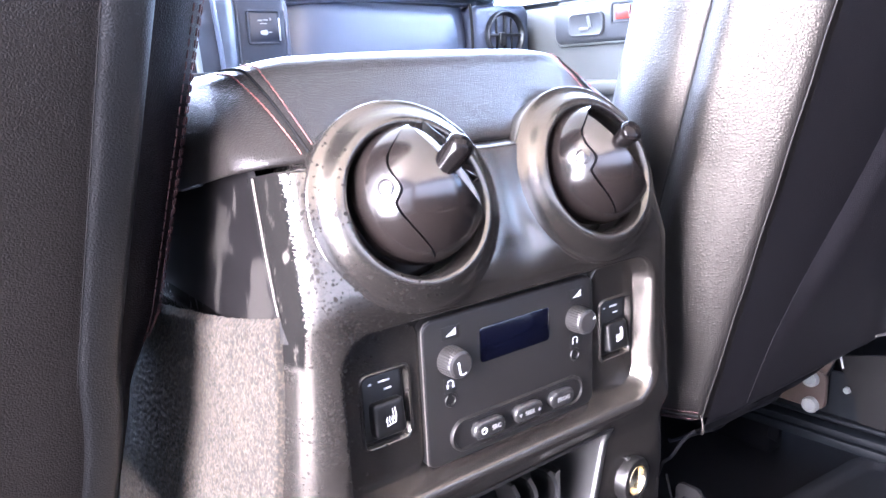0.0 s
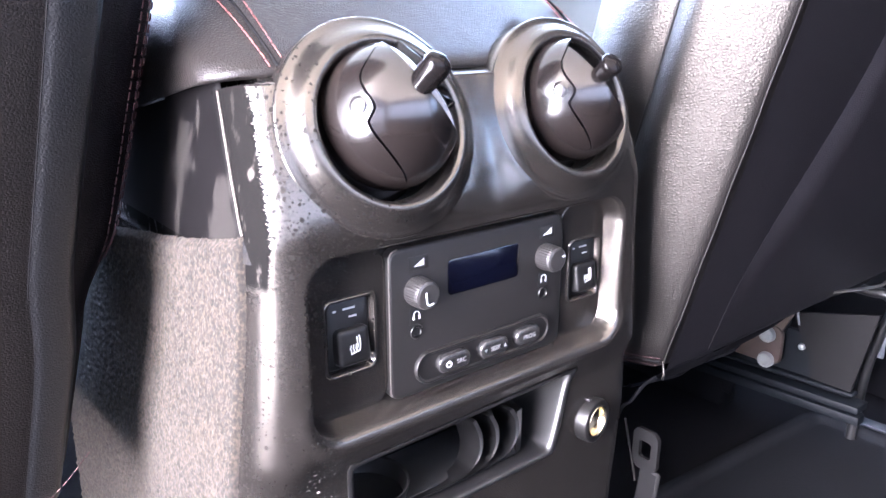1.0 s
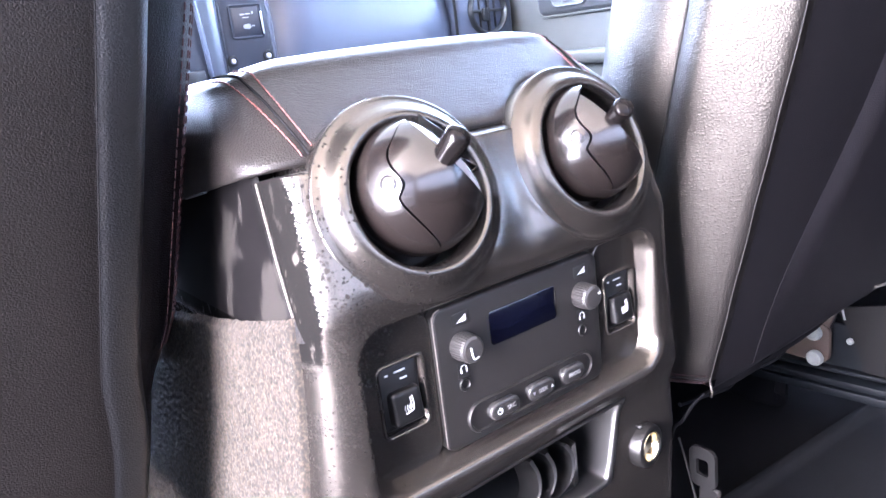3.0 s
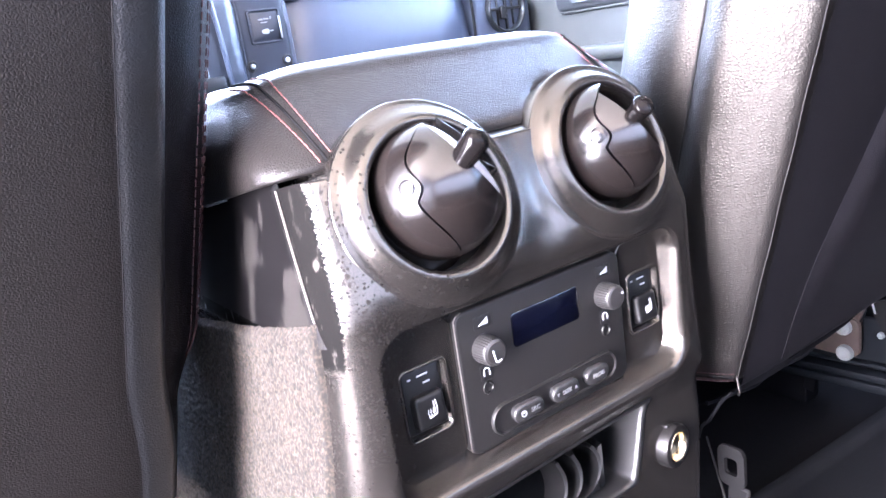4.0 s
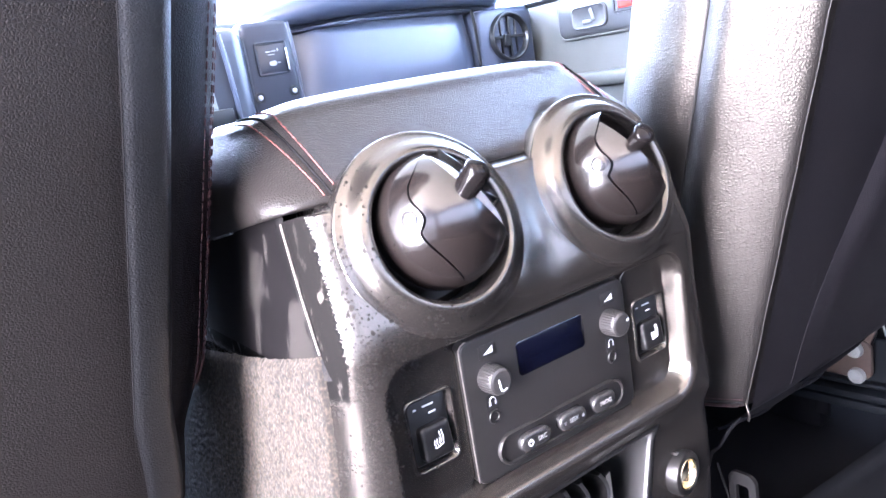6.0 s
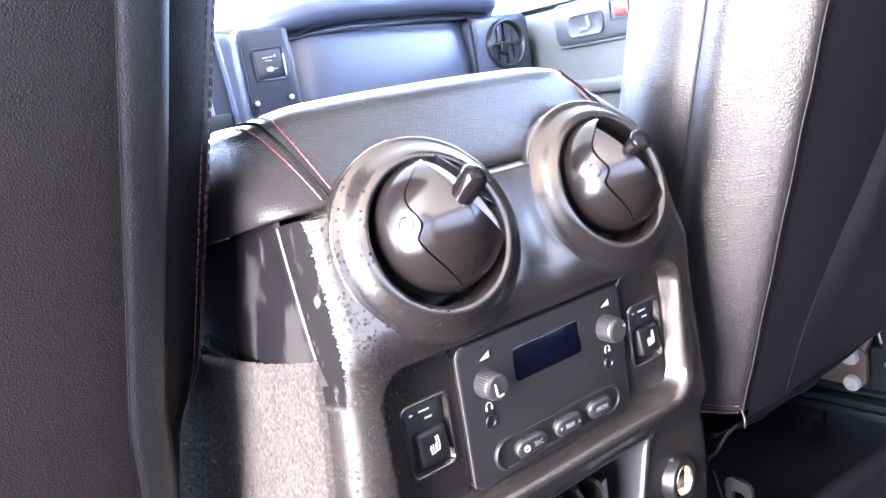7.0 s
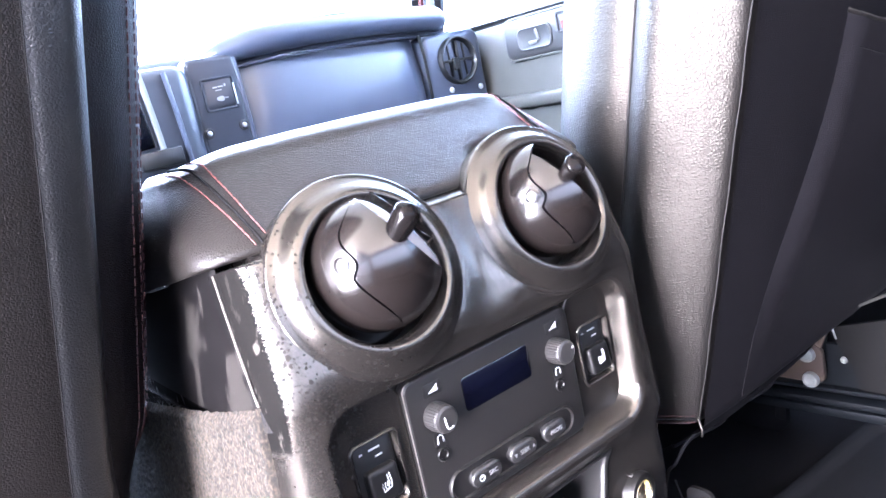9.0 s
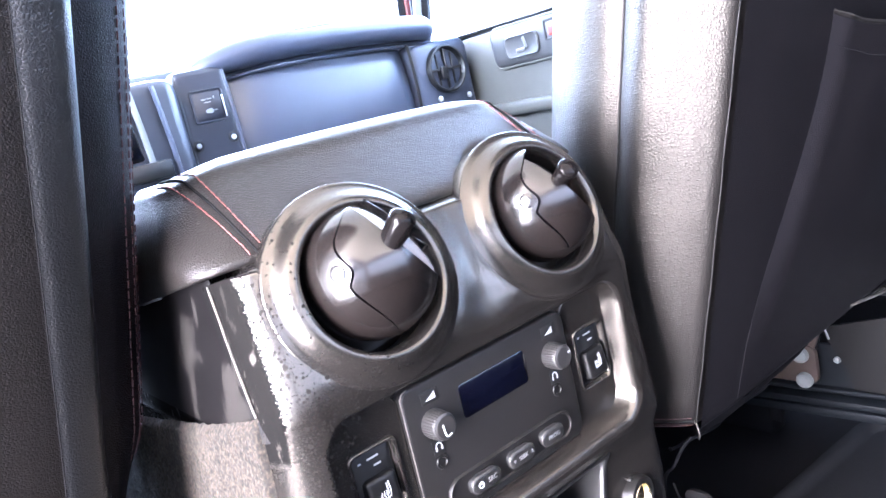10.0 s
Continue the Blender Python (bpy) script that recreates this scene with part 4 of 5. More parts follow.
part("backrest", loft(seat_rings(P_HALF, 0.200, 1, 0.52, p_rear, lambda z: 0.0, lambda z: 1.0, 0.300, 1.02)), M_LEATHER, passenger, sharp=70)
part("back_panel", loft([[(x, p_rear(z) - 0.0012 - 0.003 * sstep(0.0, 0.06, min(x - 0.2035, 0.7165 - x)) + e, z) for x in (0.2035, 0.206, 0.212, 0.225, 0.25, 0.30, 0.40, 0.46, 0.52, 0.62, 0.67, 0.695, 0.708, 0.714, 0.7165)] for e, z in [(0.004, 0.303), (0.0, 0.309)] + [(0.0, q) for q in np.linspace(0.32, 1.0, 30)]], closed=False, cap_a=False, cap_b=False), M_BACK, passenger, "smooth black vinyl back panel", sharp=0)
pipe = [(0.2012 + 0.0006 * math.sin(z * 90), p_rear(z) + 0.0022, z) for z in np.linspace(0.312, 1.0, 60)]
part("piping", tube(pipe, 0.0007, 8), M_PIPE, passenger, "pale grey edge piping")
tab = smooth_line([(0.2010, 0.002, 0.316), (0.2006, 0.000, 0.310), (0.1985, -0.002, 0.3055), (0.1955, -0.003, 0.303)], 4)
part("piping_end", tube(tab, 0.0010, 8), M_LEATHER, passenger, "frayed end of the piping")


def hem_side(b):
    return float(np.interp(b, [q[1] for q in P_HALF[5:19]], [q[0] for q in P_HALF[5:19]]))


for k in range(3):
    z = 0.3180 - 0.0036 * k
    line = [(0.200 + hem_side(y) + 0.9 * float(np.interp(z, (0.300, 0.303, 0.310, 0.3164), (0.022, 0.010, 0.002, 0.0))) - 0.0006, p_rear(z) + y, z) for y in np.linspace(0.006, 0.085, 24)]
    if k != 1:
        part("stitching", stitches(line, 0.0012, 0.0040, 0.0004, Vector((-0.0004, 0, 0))), M_THREAD2, passenger, "red double stitching along the hem")
    else:
        part("hem_seam", tube(line, 0.0009, 6), M_DTHREAD, passenger)
line = [(0.1818, p_rear(z) + 0.0812, z) for z in np.linspace(0.31, 1.0, 30)]
part("bolster_seam", tube(line, 0.0009, 6), M_PIPE, passenger, "seam between side and bolster")


def pocket_edge(z):
    """The slanting inner edge of the map pocket."""
    return 0.2600 + 0.060 * float(sstep(0.345, 0.585, z)) + 0.06 * (z - 0.36)


def map_pocket():
    n, k = 30, 26
    rings = []
    for i in range(k + 1):
        row = []
        for j in range(n + 1):
            u = j / n
            t = i / k
            ztop = 0.614 - 0.022 * (1 - (2 * u - 1) ** 2) ** 0.8
            z = 0.312 + (ztop - 0.312) * t
            a = pocket_edge(z)
            x = a + (0.92 - 2 * a) * u
            edge = min(u, 1 - u)
            y = p_rear(z) - 0.0042 - 0.0085 * sstep(0, 0.06, edge) * sstep(0.31, 0.46, z) - 0.010 * sstep(0.02, 0.5, edge) * sstep(0.1, 0.9, t)
            row.append((x, y, z))
        rings.append(row)
    back = [[(p[0], p[1] + 0.0028, p[2] - 0.0005) for p in row] for row in rings]
    bm = bmesh.new()
    for grid in (rings, back):
        vs = [[bm.verts.new(p) for p in row] for row in grid]
        for a, b in zip(vs, vs[1:]):
            for j in range(n):
                bm.faces.new((a[j], a[j + 1], b[j + 1], b[j]))
        if grid is rings:
            outer = vs
    for j in range(n):
        bm.faces.new((outer[-1][j], outer[-1][j + 1], vs[-1][j + 1], vs[-1][j]))
    for i in range(k):
        bm.faces.new((outer[i][0], outer[i + 1][0], vs[i + 1][0], vs[i][0]))
        bm.faces.new((outer[i][n], outer[i + 1][n], vs[i + 1][n], vs[i][n]))
    pocket = part("map_pocket", bm, M_BACK, passenger, "flat black map pocket", sharp=50)
    rim = [(p[0], p[1] + 0.0012, p[2] + 0.0006) for p in rings[-1]]
    part("pocket_rim", tube(rim, 0.0022, 8), M_LEATHER, pocket, "rolled pocket edge")
    hem = [(p[0], p[1] - 0.0003, p[2] - 0.026) for p in rings[-1]]
    part("pocket_hem", stitches(hem, 0.0018, 0.004, 0.0004), M_DTHREAD, pocket, "line of stitching under the edge")


map_pocket()
seat_frame(passenger, 0.46, 0.0, 0.52)


def d_rear(z):
    return 0.115 - 0.272 * (z - 0.31)


def d_line(z):
    return 0.165 * (z - 0.566)


def d_shear(z):
    return d_line(z) + 0.007 * float(sstep(0.47, 0.40, z))


D_HALF = [(0.26, -0.004), (0.18, -0.004), (0.10, -0.003), (0.055, -0.0015), (0.035, 0.0002), (0.0275, 0.0014), (0.022, 0.0008), (0.010, 0.003), (0.0050, 0.0070), (0.0020, 0.014), (0.0008, 0.022), (0.0014, 0.0275), (0.0020, 0.0300), (-0.0025, 0.0330), (-0.018, 0.042), (-0.034, 0.060), (-0.040, 0.090), (-0.041, 0.125), (-0.039, 0.165), (-0.028, 0.205), (0.0, 0.230), (0.04, 0.232), (0.08, 0.205), (0.12, 0.175), (0.26, 0.160)]
driver = thing("driver_seat", (-0.46, 0.25, 0.06), "black leather driver's seat back with dark seams and red stitching", "car seat", "front seats")


def d_bolster(z):
    return 0.42 + 0.58 * sstep(0.415, 0.470, z)


d_rings = seat_rings(D_HALF, -0.1915, -1, 0.52, d_rear, d_shear, d_bolster, 0.300, 1.02, 60)
part("backrest", loft([ring[48:-47] for ring in d_rings], closed=False), M_DSEAT, driver, "dark leather bolsters and front", sharp=70)
for side in ([ring[20:49] for ring in d_rings], [ring[-48:-19] for ring in d_rings]):
    part("side_panel", loft(side, closed=False, cap_a=False, cap_b=False), M_DSIDE, driver, "smooth leather side panel, bluish and shinier for the window light on it", sharp=70)
part("back_panel", loft([ring[-20:] + ring[:21] for ring in d_rings], closed=False, cap_a=False, cap_b=False), M_DBACK, driver, "grained brown-black back panel", sharp=70)
seam = [(-0.2190 + d_line(z) * 0.89, d_rear(z) + 0.0018, z) for z in np.linspace(0.315, 1.0, 90)]
part("back_seam", tube(seam, 0.0006, 6), M_DTHREAD, driver, "dark seam of the back panel")
for k, (a, b) in enumerate(((-0.0260, 0.0500), (-0.0315, 0.0565), (-0.0358, 0.0655))):
    line = [(-0.1915 - a * d_bolster(z) + d_shear(z) * 1.1 + 0.0006, d_rear(z) + b - 0.0006, z) for z in np.linspace(0.45, 1.0, 70)]
    part("stitching", stitches(line, 0.0020, 0.0042, 0.00045, Vector((0, -0.0003, 0))), M_THREAD2, driver, "red stitching on the bolster")
seat_frame(driver, -0.46, 0.1, 0.52)
line = smooth_line([(-0.240, 0.1115, 0.315), (-0.226, 0.1060, 0.330), (-0.2125, 0.1040, 0.345)], 10)
part("hem_stitching", stitches(line, 0.0016, 0.0036, 0.0003), M_THREAD2, driver, "red stitching along the hem")


# ---- passenger seat hardware and floor ----
def recliner():
    top = passenger
    plate_m = Matrix(((0, 0, -1, 0.585), (-1, 0, 0, 0.125), (0, 1, 0, 0.190), (0, 0, 0, 1)))
    b = part("recliner_plate", plate(plate_m, 0.040, 0.026, 0.012, [(0, -0.003), (0, 0.002), (0.001, 0.003)]), M_RUST, top, "copper-coloured primed bracket")
    for y, z in ((0.103, 0.204), (0.101, 0.170)):
        m = Matrix(((0, 0, -1, 0.581), (-1, 0, 0, y), (0, 1, 0, z), (0, 0, 0, 1)))
        part("bolt_head", lathe(m, [(0.0102, 0), (0.0102, 0.004), (0.0090, 0.0070), (0.0060, 0.0072), (0.0052, 0.0066), (0.0, 0.0066)], 28, cap_b=False), M_STEEL, b, "pale zinc bolt head")
    m = Matrix(((0, 0, -1, 0.600), (-1, 0, 0, 0.067), (0, 1, 0, 0.194), (0, 0, 0, 1)))
    part("rivet", lathe(m, [(0.0042, 0), (0.0042, 0.003), (0.003, 0.0045), (0.0, 0.005)], 20, cap_b=False), M_STEEL, top, "small bright rivet")
    front_pts = [(0.083, 0.236), (-0.016, 0.262), (0.002, 0.158), (0.050, 0.158), (0.056, 0.186)]
    bm = loft([[(x, a, b) for a, b in front_pts] for x in (0.596, 0.600)])
    part("side_cover", bm, M_COVER, top, "flat grey plastic side cover, darkened for the shade under the seat", smooth=False)
    part("rail", merge(box(pose(0.602, 0.115, 0.150, -2, 0, 0), 0.018, 0.235, 0.006, 0.002, 1), box(pose(0.597, 0.105, 0.139, -2, 0, 0), 0.030, 0.240, 0.010, 0.003, 2), box(pose(0.592, 0.100, 0.126, -2, 0, 0), 0.020, 0.235, 0.012, 0.003, 2)), M_RAIL, top, "blue-grey steel seat rail, darkened for the shade under the seat")
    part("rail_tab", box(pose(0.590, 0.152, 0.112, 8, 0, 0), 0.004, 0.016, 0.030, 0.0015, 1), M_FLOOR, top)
    # a slack black cloth closes the seat from below
    rows = []
    for i in range(9):
        t = i / 8
        rows.append([(x, 0.004 + 0.055 * t ** 1.4 + 0.004 * math.sin(x * 60 + 3 * t), 0.3035 - 0.050 * t - 0.011 * math.sin(x * 24) * t + 0.055 * (x - 0.2) * t) for x in np.linspace(0.206, 0.70, 34)])
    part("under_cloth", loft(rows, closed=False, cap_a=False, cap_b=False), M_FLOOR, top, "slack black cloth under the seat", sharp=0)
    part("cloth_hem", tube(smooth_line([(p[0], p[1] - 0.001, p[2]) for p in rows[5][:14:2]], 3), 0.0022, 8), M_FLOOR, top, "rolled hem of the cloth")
    part("hem_wire", tube(smooth_line([(0.490, -0.004, 0.312), (0.543, -0.003, 0.302), (0.592, 0.0, 0.2925), (0.640, 0.002, 0.286), (0.690, 0.006, 0.290)], 6), 0.0018, 8), M_LIP, top, "rubbed wire along the seat hem")
    part("belt_guide", tube(smooth_line([(0.66, 0.060, 0.268), (0.66, 0.022, 0.2665), (0.66, 0.006, 0.2675), (0.66, -0.004, 0.260), (0.66, -0.005, 0.243), (0.66, 0.003, 0.216), (0.66, 0.012, 0.160), (0.66, 0.016, 0.066)], 6), 0.0065, 10), M_BLACK, top, "bent black plastic belt guide")
    part("link", box(pose(0.598, 0.092, 0.213, 18, 0, 0), 0.004, 0.009, 0.028, 0.0015, 1), M_RAIL, top, "short steel link")
    part("release_rod", tube([(0.597, 0.077, 0.238), (0.597, 0.073, 0.222)], 0.0018, 8), M_STEEL, top, "thin release rod")
    part("bracket_arm", box(pose(0.586, 0.088, 0.224, 24, 0, 0), 0.003, 0.011, 0.034, 0.001, 1), M_RUST, b, "bracket arm")
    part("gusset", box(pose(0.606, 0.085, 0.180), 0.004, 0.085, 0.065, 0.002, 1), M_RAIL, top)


# cover and rail: the shade under the seat is put into these near-black colours
M_COVER = material("shaded_cover_plastic", (0.0021, 0.0020, 0.0022), 0.7, spec=0.15, grain=0.2, grain_scale=600, vary=0.2)
M_RAIL = material("shaded_rail_steel", (0.0024, 0.0034, 0.0048), 0.6, 0.0, spec=0.12, vary=0.3, vary_scale=40)
recliner()


def belt_bracket():
    top = thing("belt_bracket", (0.19, 0.01, 0.06), "black steel bracket with an eye beside the console", "bracket")
    m = Matrix(((0, 0, -1, 0.192), (-1, 0, 0, 0.004), (0, 1, 0, 0.236), (0, 0, 0, 1)))
    rings = []
    for hw, hh, r, h in ((0.0060, 0.0080, 0.0030, -0.002), (0.0125, 0.0190, 0.0080, -0.002), (0.0128, 0.0193, 0.0082, 0.0), (0.0125, 0.0190, 0.0080, 0.002), (0.0060, 0.0080, 0.0030, 0.002), (0.0060, 0.0080, 0.0030, -0.002)):
        rings.append([m @ Vector((u, v, h)) for u, v in rrect(hw, hh, r, 6)])
    part("eye_plate", loft(rings, cap_a=False, cap_b=False), M_COVER, top, "flat plate with a square eye")
    part("stem", box(pose(0.193, 0.006, 0.145, 6, 0, 0), 0.005, 0.020, 0.150, 0.002, 1), M_COVER, top)
    part("edge", tube([(0.190, 0.0262, 0.257), (0.190, 0.0190, 0.232), (0.190, 0.0112, 0.203)], 0.0010, 6), M_PIPE, top, "bright rubbed edge")
    part("foot", box(pose(0.185, 0.02, 0.075), 0.06, 0.07, 0.03, 0.006, 2), M_COVER, top)
    return top


belt_bracket()


def cable():
    top = thing("seat_cable", (0.18, 0.03, 0.06), "thin black cable hanging below the passenger seat", "cable")
    part("sheath", tube(smooth_line([(0.196, 0.004, 0.303), (0.183, 0.006, 0.298), (0.174, 0.010, 0.286), (0.172, 0.020, 0.270), (0.178, 0.035, 0.20), (0.182, 0.04, 0.10), (0.184, 0.042, 0.061)], 6), 0.0014, 8), M_FLOOR, top)
    return top


cable()


# ---- dashboard ----
def screw(x, y, z, parent, r=0.0065):
    part("screw", lathe(front(x, y, z), [(r, -0.001), (r, 0.0015), (r * 0.7, 0.0030), (0.0, 0.0034)], 20, cap_b=False), M_SCREW, parent, "bright screw head")


def dashboard():
    top = thing("dashboard", (0.3, 1.1, 0.3), "dark blue-black vinyl dashboard with glove box and padded grab bar", "dashboard")
    part("lower_panel", box(pose(0.36, 1.15, 0.52), 1.20, 0.26, 0.36, 0.02, 3), M_DASH, top)
    # glove box door, softly bowed, with slanting sides
    rings = []
    for i in range(15):
        t = i / 14
        z = 0.520 + 0.232 * t
        xa, xb = 0.333 + 0.022 * t, 0.770 + 0.004 * t
        e = min(t, 1 - t)
        rings.append([(xa + (xb - xa) * u, 1.006 - 0.020 * sstep(0, 0.18, min(u, 1 - u) * 1.6) * sstep(0, 0.12, e) - 0.012 * math.sin(math.pi * t) + 0.020 * t, z - 0.020 * (u - 0.5) * t) for u in (0, 0.01, 0.02, 0.035, 0.06, 0.1, 0.2, 0.35, 0.5, 0.65, 0.8, 0.9, 0.94, 0.965, 0.98, 0.99, 1)])
    part("glove_box_door", loft(rings, closed=False, cap_a=False, cap_b=False), M_DASH, top, "smooth bowed glove box lid", sharp=0)
    part("door_edge", tube(smooth_line([(0.776, 0.992, 0.735), (0.7785, 0.990, 0.68), (0.7785, 0.990, 0.60), (0.777, 0.990, 0.53)], 8), 0.0035, 8), M_PIPE, top, "bright edge of the glove box")
    # padded bar above it
    line = smooth_line([(0.285, 1.05, 0.750), (0.33, 1.01, 0.763), (0.42, 0.99, 0.774), (0.60, 0.985, 0.777), (0.79, 0.985, 0.768), (0.83, 0.995, 0.764), (0.842, 1.02, 0.762)], 8)
    part("grab_bar", tube(line, 0.0265, 20, lambda t: (0.55 + 0.45 * min(1, 3.5 * t)) * (0.75 + 0.25 * min(1, 10 * (1 - t)))), M_DASH, top, "padded vinyl grab bar")
    part("upper_shelf", box(pose(0.60, 1.10, 0.742), 0.52, 0.18, 0.022, 0.008, 2), M_DASH, top)
    part("top_pad", box(pose(0.36, 1.27, 0.745), 1.16, 0.30, 0.066, 0.02, 3), M_DASH, top)
    # trim ledge closing the gap under the bar
    part("bar_base", box(pose(0.58, 1.09, 0.762), 0.52, 0.13, 0.030, 0.010, 3), M_DASH, top)
    for z in (0.7475, 0.7385):
        part("trim_ridge", tube(smooth_line([(0.335, 1.012, z - 0.006), (0.45, 0.996, z), (0.62, 0.996, z + 0.001), (0.772, 1.002, z - 0.004)], 8), 0.0032, 8), M_DASH, top, "narrow moulded ridge")
    # switch panel with a raised rim down each side
    part("switch_panel", plate(front(0.292, 1.000, 0.66), 0.049, 0.098, 0.012, [(0, -0.02), (0, 0.004), (0.0015, 0.0085), (0.005, 0.0115), (0.010, 0.0125)]), M_STACK, top, "dark switch panel with rounded edges")
    part("panel_rim", tube(smooth_line([(0.338, 0.992, 0.752), (0.3395, 0.990, 0.70), (0.340, 0.990, 0.64), (0.340, 0.990, 0.575)], 8), 0.0042, 10), M_DASH, top, "raised rim beside the glove box")
    part("panel_rim", tube(smooth_line([(0.246, 0.994, 0.748), (0.2455, 0.992, 0.70), (0.245, 0.992, 0.64), (0.245, 0.992, 0.575)], 8), 0.0040, 10), M_STACK, top, "raised rim beside the centre stack")
    sw = part("dash_switch", plate(front(0.294, 0.988, 0.690), 0.033, 0.031, 0.007, [(0, -0.004), (0.0005, 0.0012), (0.002, 0.0026), (0.004, 0.0024), (0.0055, -0.001), (0.006, -0.003)]), M_STACK, top, "square switch in a rounded bezel with white marks")
    part("switch_key", plate(front(0.294, 0.988, 0.690), 0.0262, 0.0242, 0.003, [(0, -0.0035), (0, 0.0004), (0.0010, 0.0012)]), M_STACK, sw)
    # pale bar added on the right only, as the glossy chamfer's highlight
    part("bezel_highlight", box(front(0.3228, 0.9848, 0.686), 0.0030, 0.040, 0.0022, 0.0010, 2), M_SCREW, sw, "pale bar for the highlight on the bezel's right chamfer")
    for dx, dz, w, h in ((-0.007, 0.0120, 0.009, 0.0028), (0.004, 0.0126, 0.010, 0.0022), (0.013, 0.0142, 0.0032, 0.0048), (-0.001, 0.0066, 0.013, 0.0016), (0.0115, -0.0085, 0.0065, 0.0020)):
        part("switch_mark", box(front(0.294 + dx, 0.9862, 0.690 + dz), w, h, 0.0012, 0.0004, 1), M_PRINT, sw, smooth=False)
    bulb = [(0.0040 + 0.0050 * math.cos(a), 0.0048 * math.sin(a)) for a in np.linspace(-1.35, 1.35, 12)] + [(-0.0045, 0.0032), (-0.0060, 0.0), (-0.0045, -0.0032)]
    part("lamp_mark", loft([[front(0.292, 0.9868, 0.6810) @ Vector((a, b, h)) for a, b in bulb] for h in (-0.0004, 0.0012)]), M_PRINT, sw, "white lamp symbol", smooth=False)
    for x, z in ((0.2555, 0.6235), (0.3255, 0.627)):
        part("screw_recess", lathe(front(x, 0.9872, z), [(0.0105, -0.001), (0.0100, 0.0008), (0.0085, 0.0012), (0.0070, -0.0004), (0.0, -0.0008)], 24, cap_b=False), M_BLACK, top, "dark screw recess")
        screw(x, 0.9866, z, top, 0.0047)
    # end pod with the round vent
    part("vent_pod", plate(front(0.862, 1.000, 0.640), 0.084, 0.092, 0.022, [(0, -0.04), (0, 0.006), (0.005, 0.012), (0.012, 0.014)]), M_DASH, top)
    m = front(0.866, 0.984, 0.668)
    vent = part("dash_vent", lathe(m, [(0.0545, -0.004), (0.0545, 0.006), (0.0525, 0.0105), (0.0492, 0.0110), (0.0460, 0.007), (0.0442, -0.006), (0.0, -0.020)], 56, cap_b=False), M_BLACK, top, "round black air vent with crossed vanes")
    part("vent_bar", box(m @ Matrix.Translation((0, 0, 0.003)), 0.088, 0.006, 0.006, 0.001, 1), M_BLACK, vent)
    part("vent_bar", box(m @ Matrix.Translation((0, 0, 0.003)), 0.006, 0.088, 0.006, 0.001, 1), M_BLACK, vent)
    for dx in (-0.022, 0.022):
        part("vent_slat", box(m @ Matrix.Translation((dx, 0, -0.003)), 0.004, 0.072, 0.010, 0.001, 1), M_BLACK, vent)
    part("vent_thumb", box(m @ Matrix.Translation((-0.012, -0.008, 0.006)), 0.015, 0.028, 0.008, 0.002, 1), M_BLACK, vent)
    screw(0.833, 0.984, 0.605, top)
    screw(0.921, 0.984, 0.600, top)
    return top


dashboard()


def centre_stack():
    top = thing("centre_stack", (0.0, 1.0, 0.3), "dark centre stack with a bright metal edge strip", "centre stack")
    part("body", box(pose(-0.03, 1.06, 0.55), 0.53, 0.22, 0.40, 0.025, 3), M_STACK, top)
    part("edge_strip", loft([[(x + a, y - b, z) for a, b in ((-0.005, 0.0), (-0.0045, 0.005), (-0.003, 0.006), (0.003, 0.006), (0.0045, 0.005), (0.005, 0.0))] for x, y, z in smooth_line([(0.1465, 0.950, 0.742), (0.1500, 0.949, 0.69), (0.1530, 0.949, 0.64), (0.1545, 0.949, 0.60)], 6)]), M_STEEL, top, "bright metal edge strip")
    part("side_rib", tube(smooth_line([(0.188, 0.948, 0.738), (0.191, 0.946, 0.69), (0.194, 0.946, 0.64), (0.196, 0.946, 0.58)], 6), 0.0045, 8), M_DASH, top, "moulded rib beside the strip")
    part("screen", plate(front(0.098, 0.951, 0.668) @ Matrix.Rotation(0.06, 4, "Z"), 0.042, 0.050, 0.004, [(0, -0.003), (0, 0.003), (0.002, 0.0045)]), M_DISPLAY, top, "dark screen")
    part("lower_trim", box(pose(0.145, 0.945, 0.60, 0, 0, 0), 0.075, 0.02, 0.03, 0.004, 2), M_BLACK, top)
    return top


centre_stack()


# ---- cabin ----
def slab(name, m, sx, sy, sz, mat, label, category, bevel=0.0):
    ob = part(name, box(m, sx, sy, sz, bevel), mat)
    return tagged(ob, label, category, kind="structure")


slab("floor", pose(0, 0.1, 0.03), 2.0, 3.1, 0.06, M_FLOOR, "black rubber cabin floor with dust", "floor")
slab("ceiling", pose(0, -0.05, 1.42), 2.0, 2.7, 0.05, M_ROOF, "grey cloth headliner", "ceiling")
slab("wall_rear", pose(0, -1.44, 0.34), 2.0, 0.06, 0.60, M_BACK, "dark rear of the cabin", "wall")
slab("wall_front", pose(0, 1.60, 0.40), 2.0, 0.06, 0.70, M_DASH, "dark bulkhead under the windscreen", "wall")
slab("wall_right_rear", pose(1.02, -0.72, 0.42), 0.07, 1.38, 0.72, M_FLOOR, "black trim of the closed rear door", "wall", 0.01)
# added out of view: wide panel that leaves only a small bright opening behind it
slab("rear_light_blocker", pose(1.01, -0.44, 1.09), 0.07, 0.92, 0.62, M_DOOR, "unseen grey panel blocking most light of the right rear window", "pillar", 0.01)
slab("pillar_2", pose(1.01, -1.36, 1.09), 0.07, 0.12, 0.62, M_DOOR, "grey rear pillar trim", "pillar", 0.01)
slab("wall_left_front", pose(-1.02, 0.85, 0.42), 0.07, 1.46, 0.72, M_DOOR, "grey trim of the closed driver's door", "wall", 0.01)
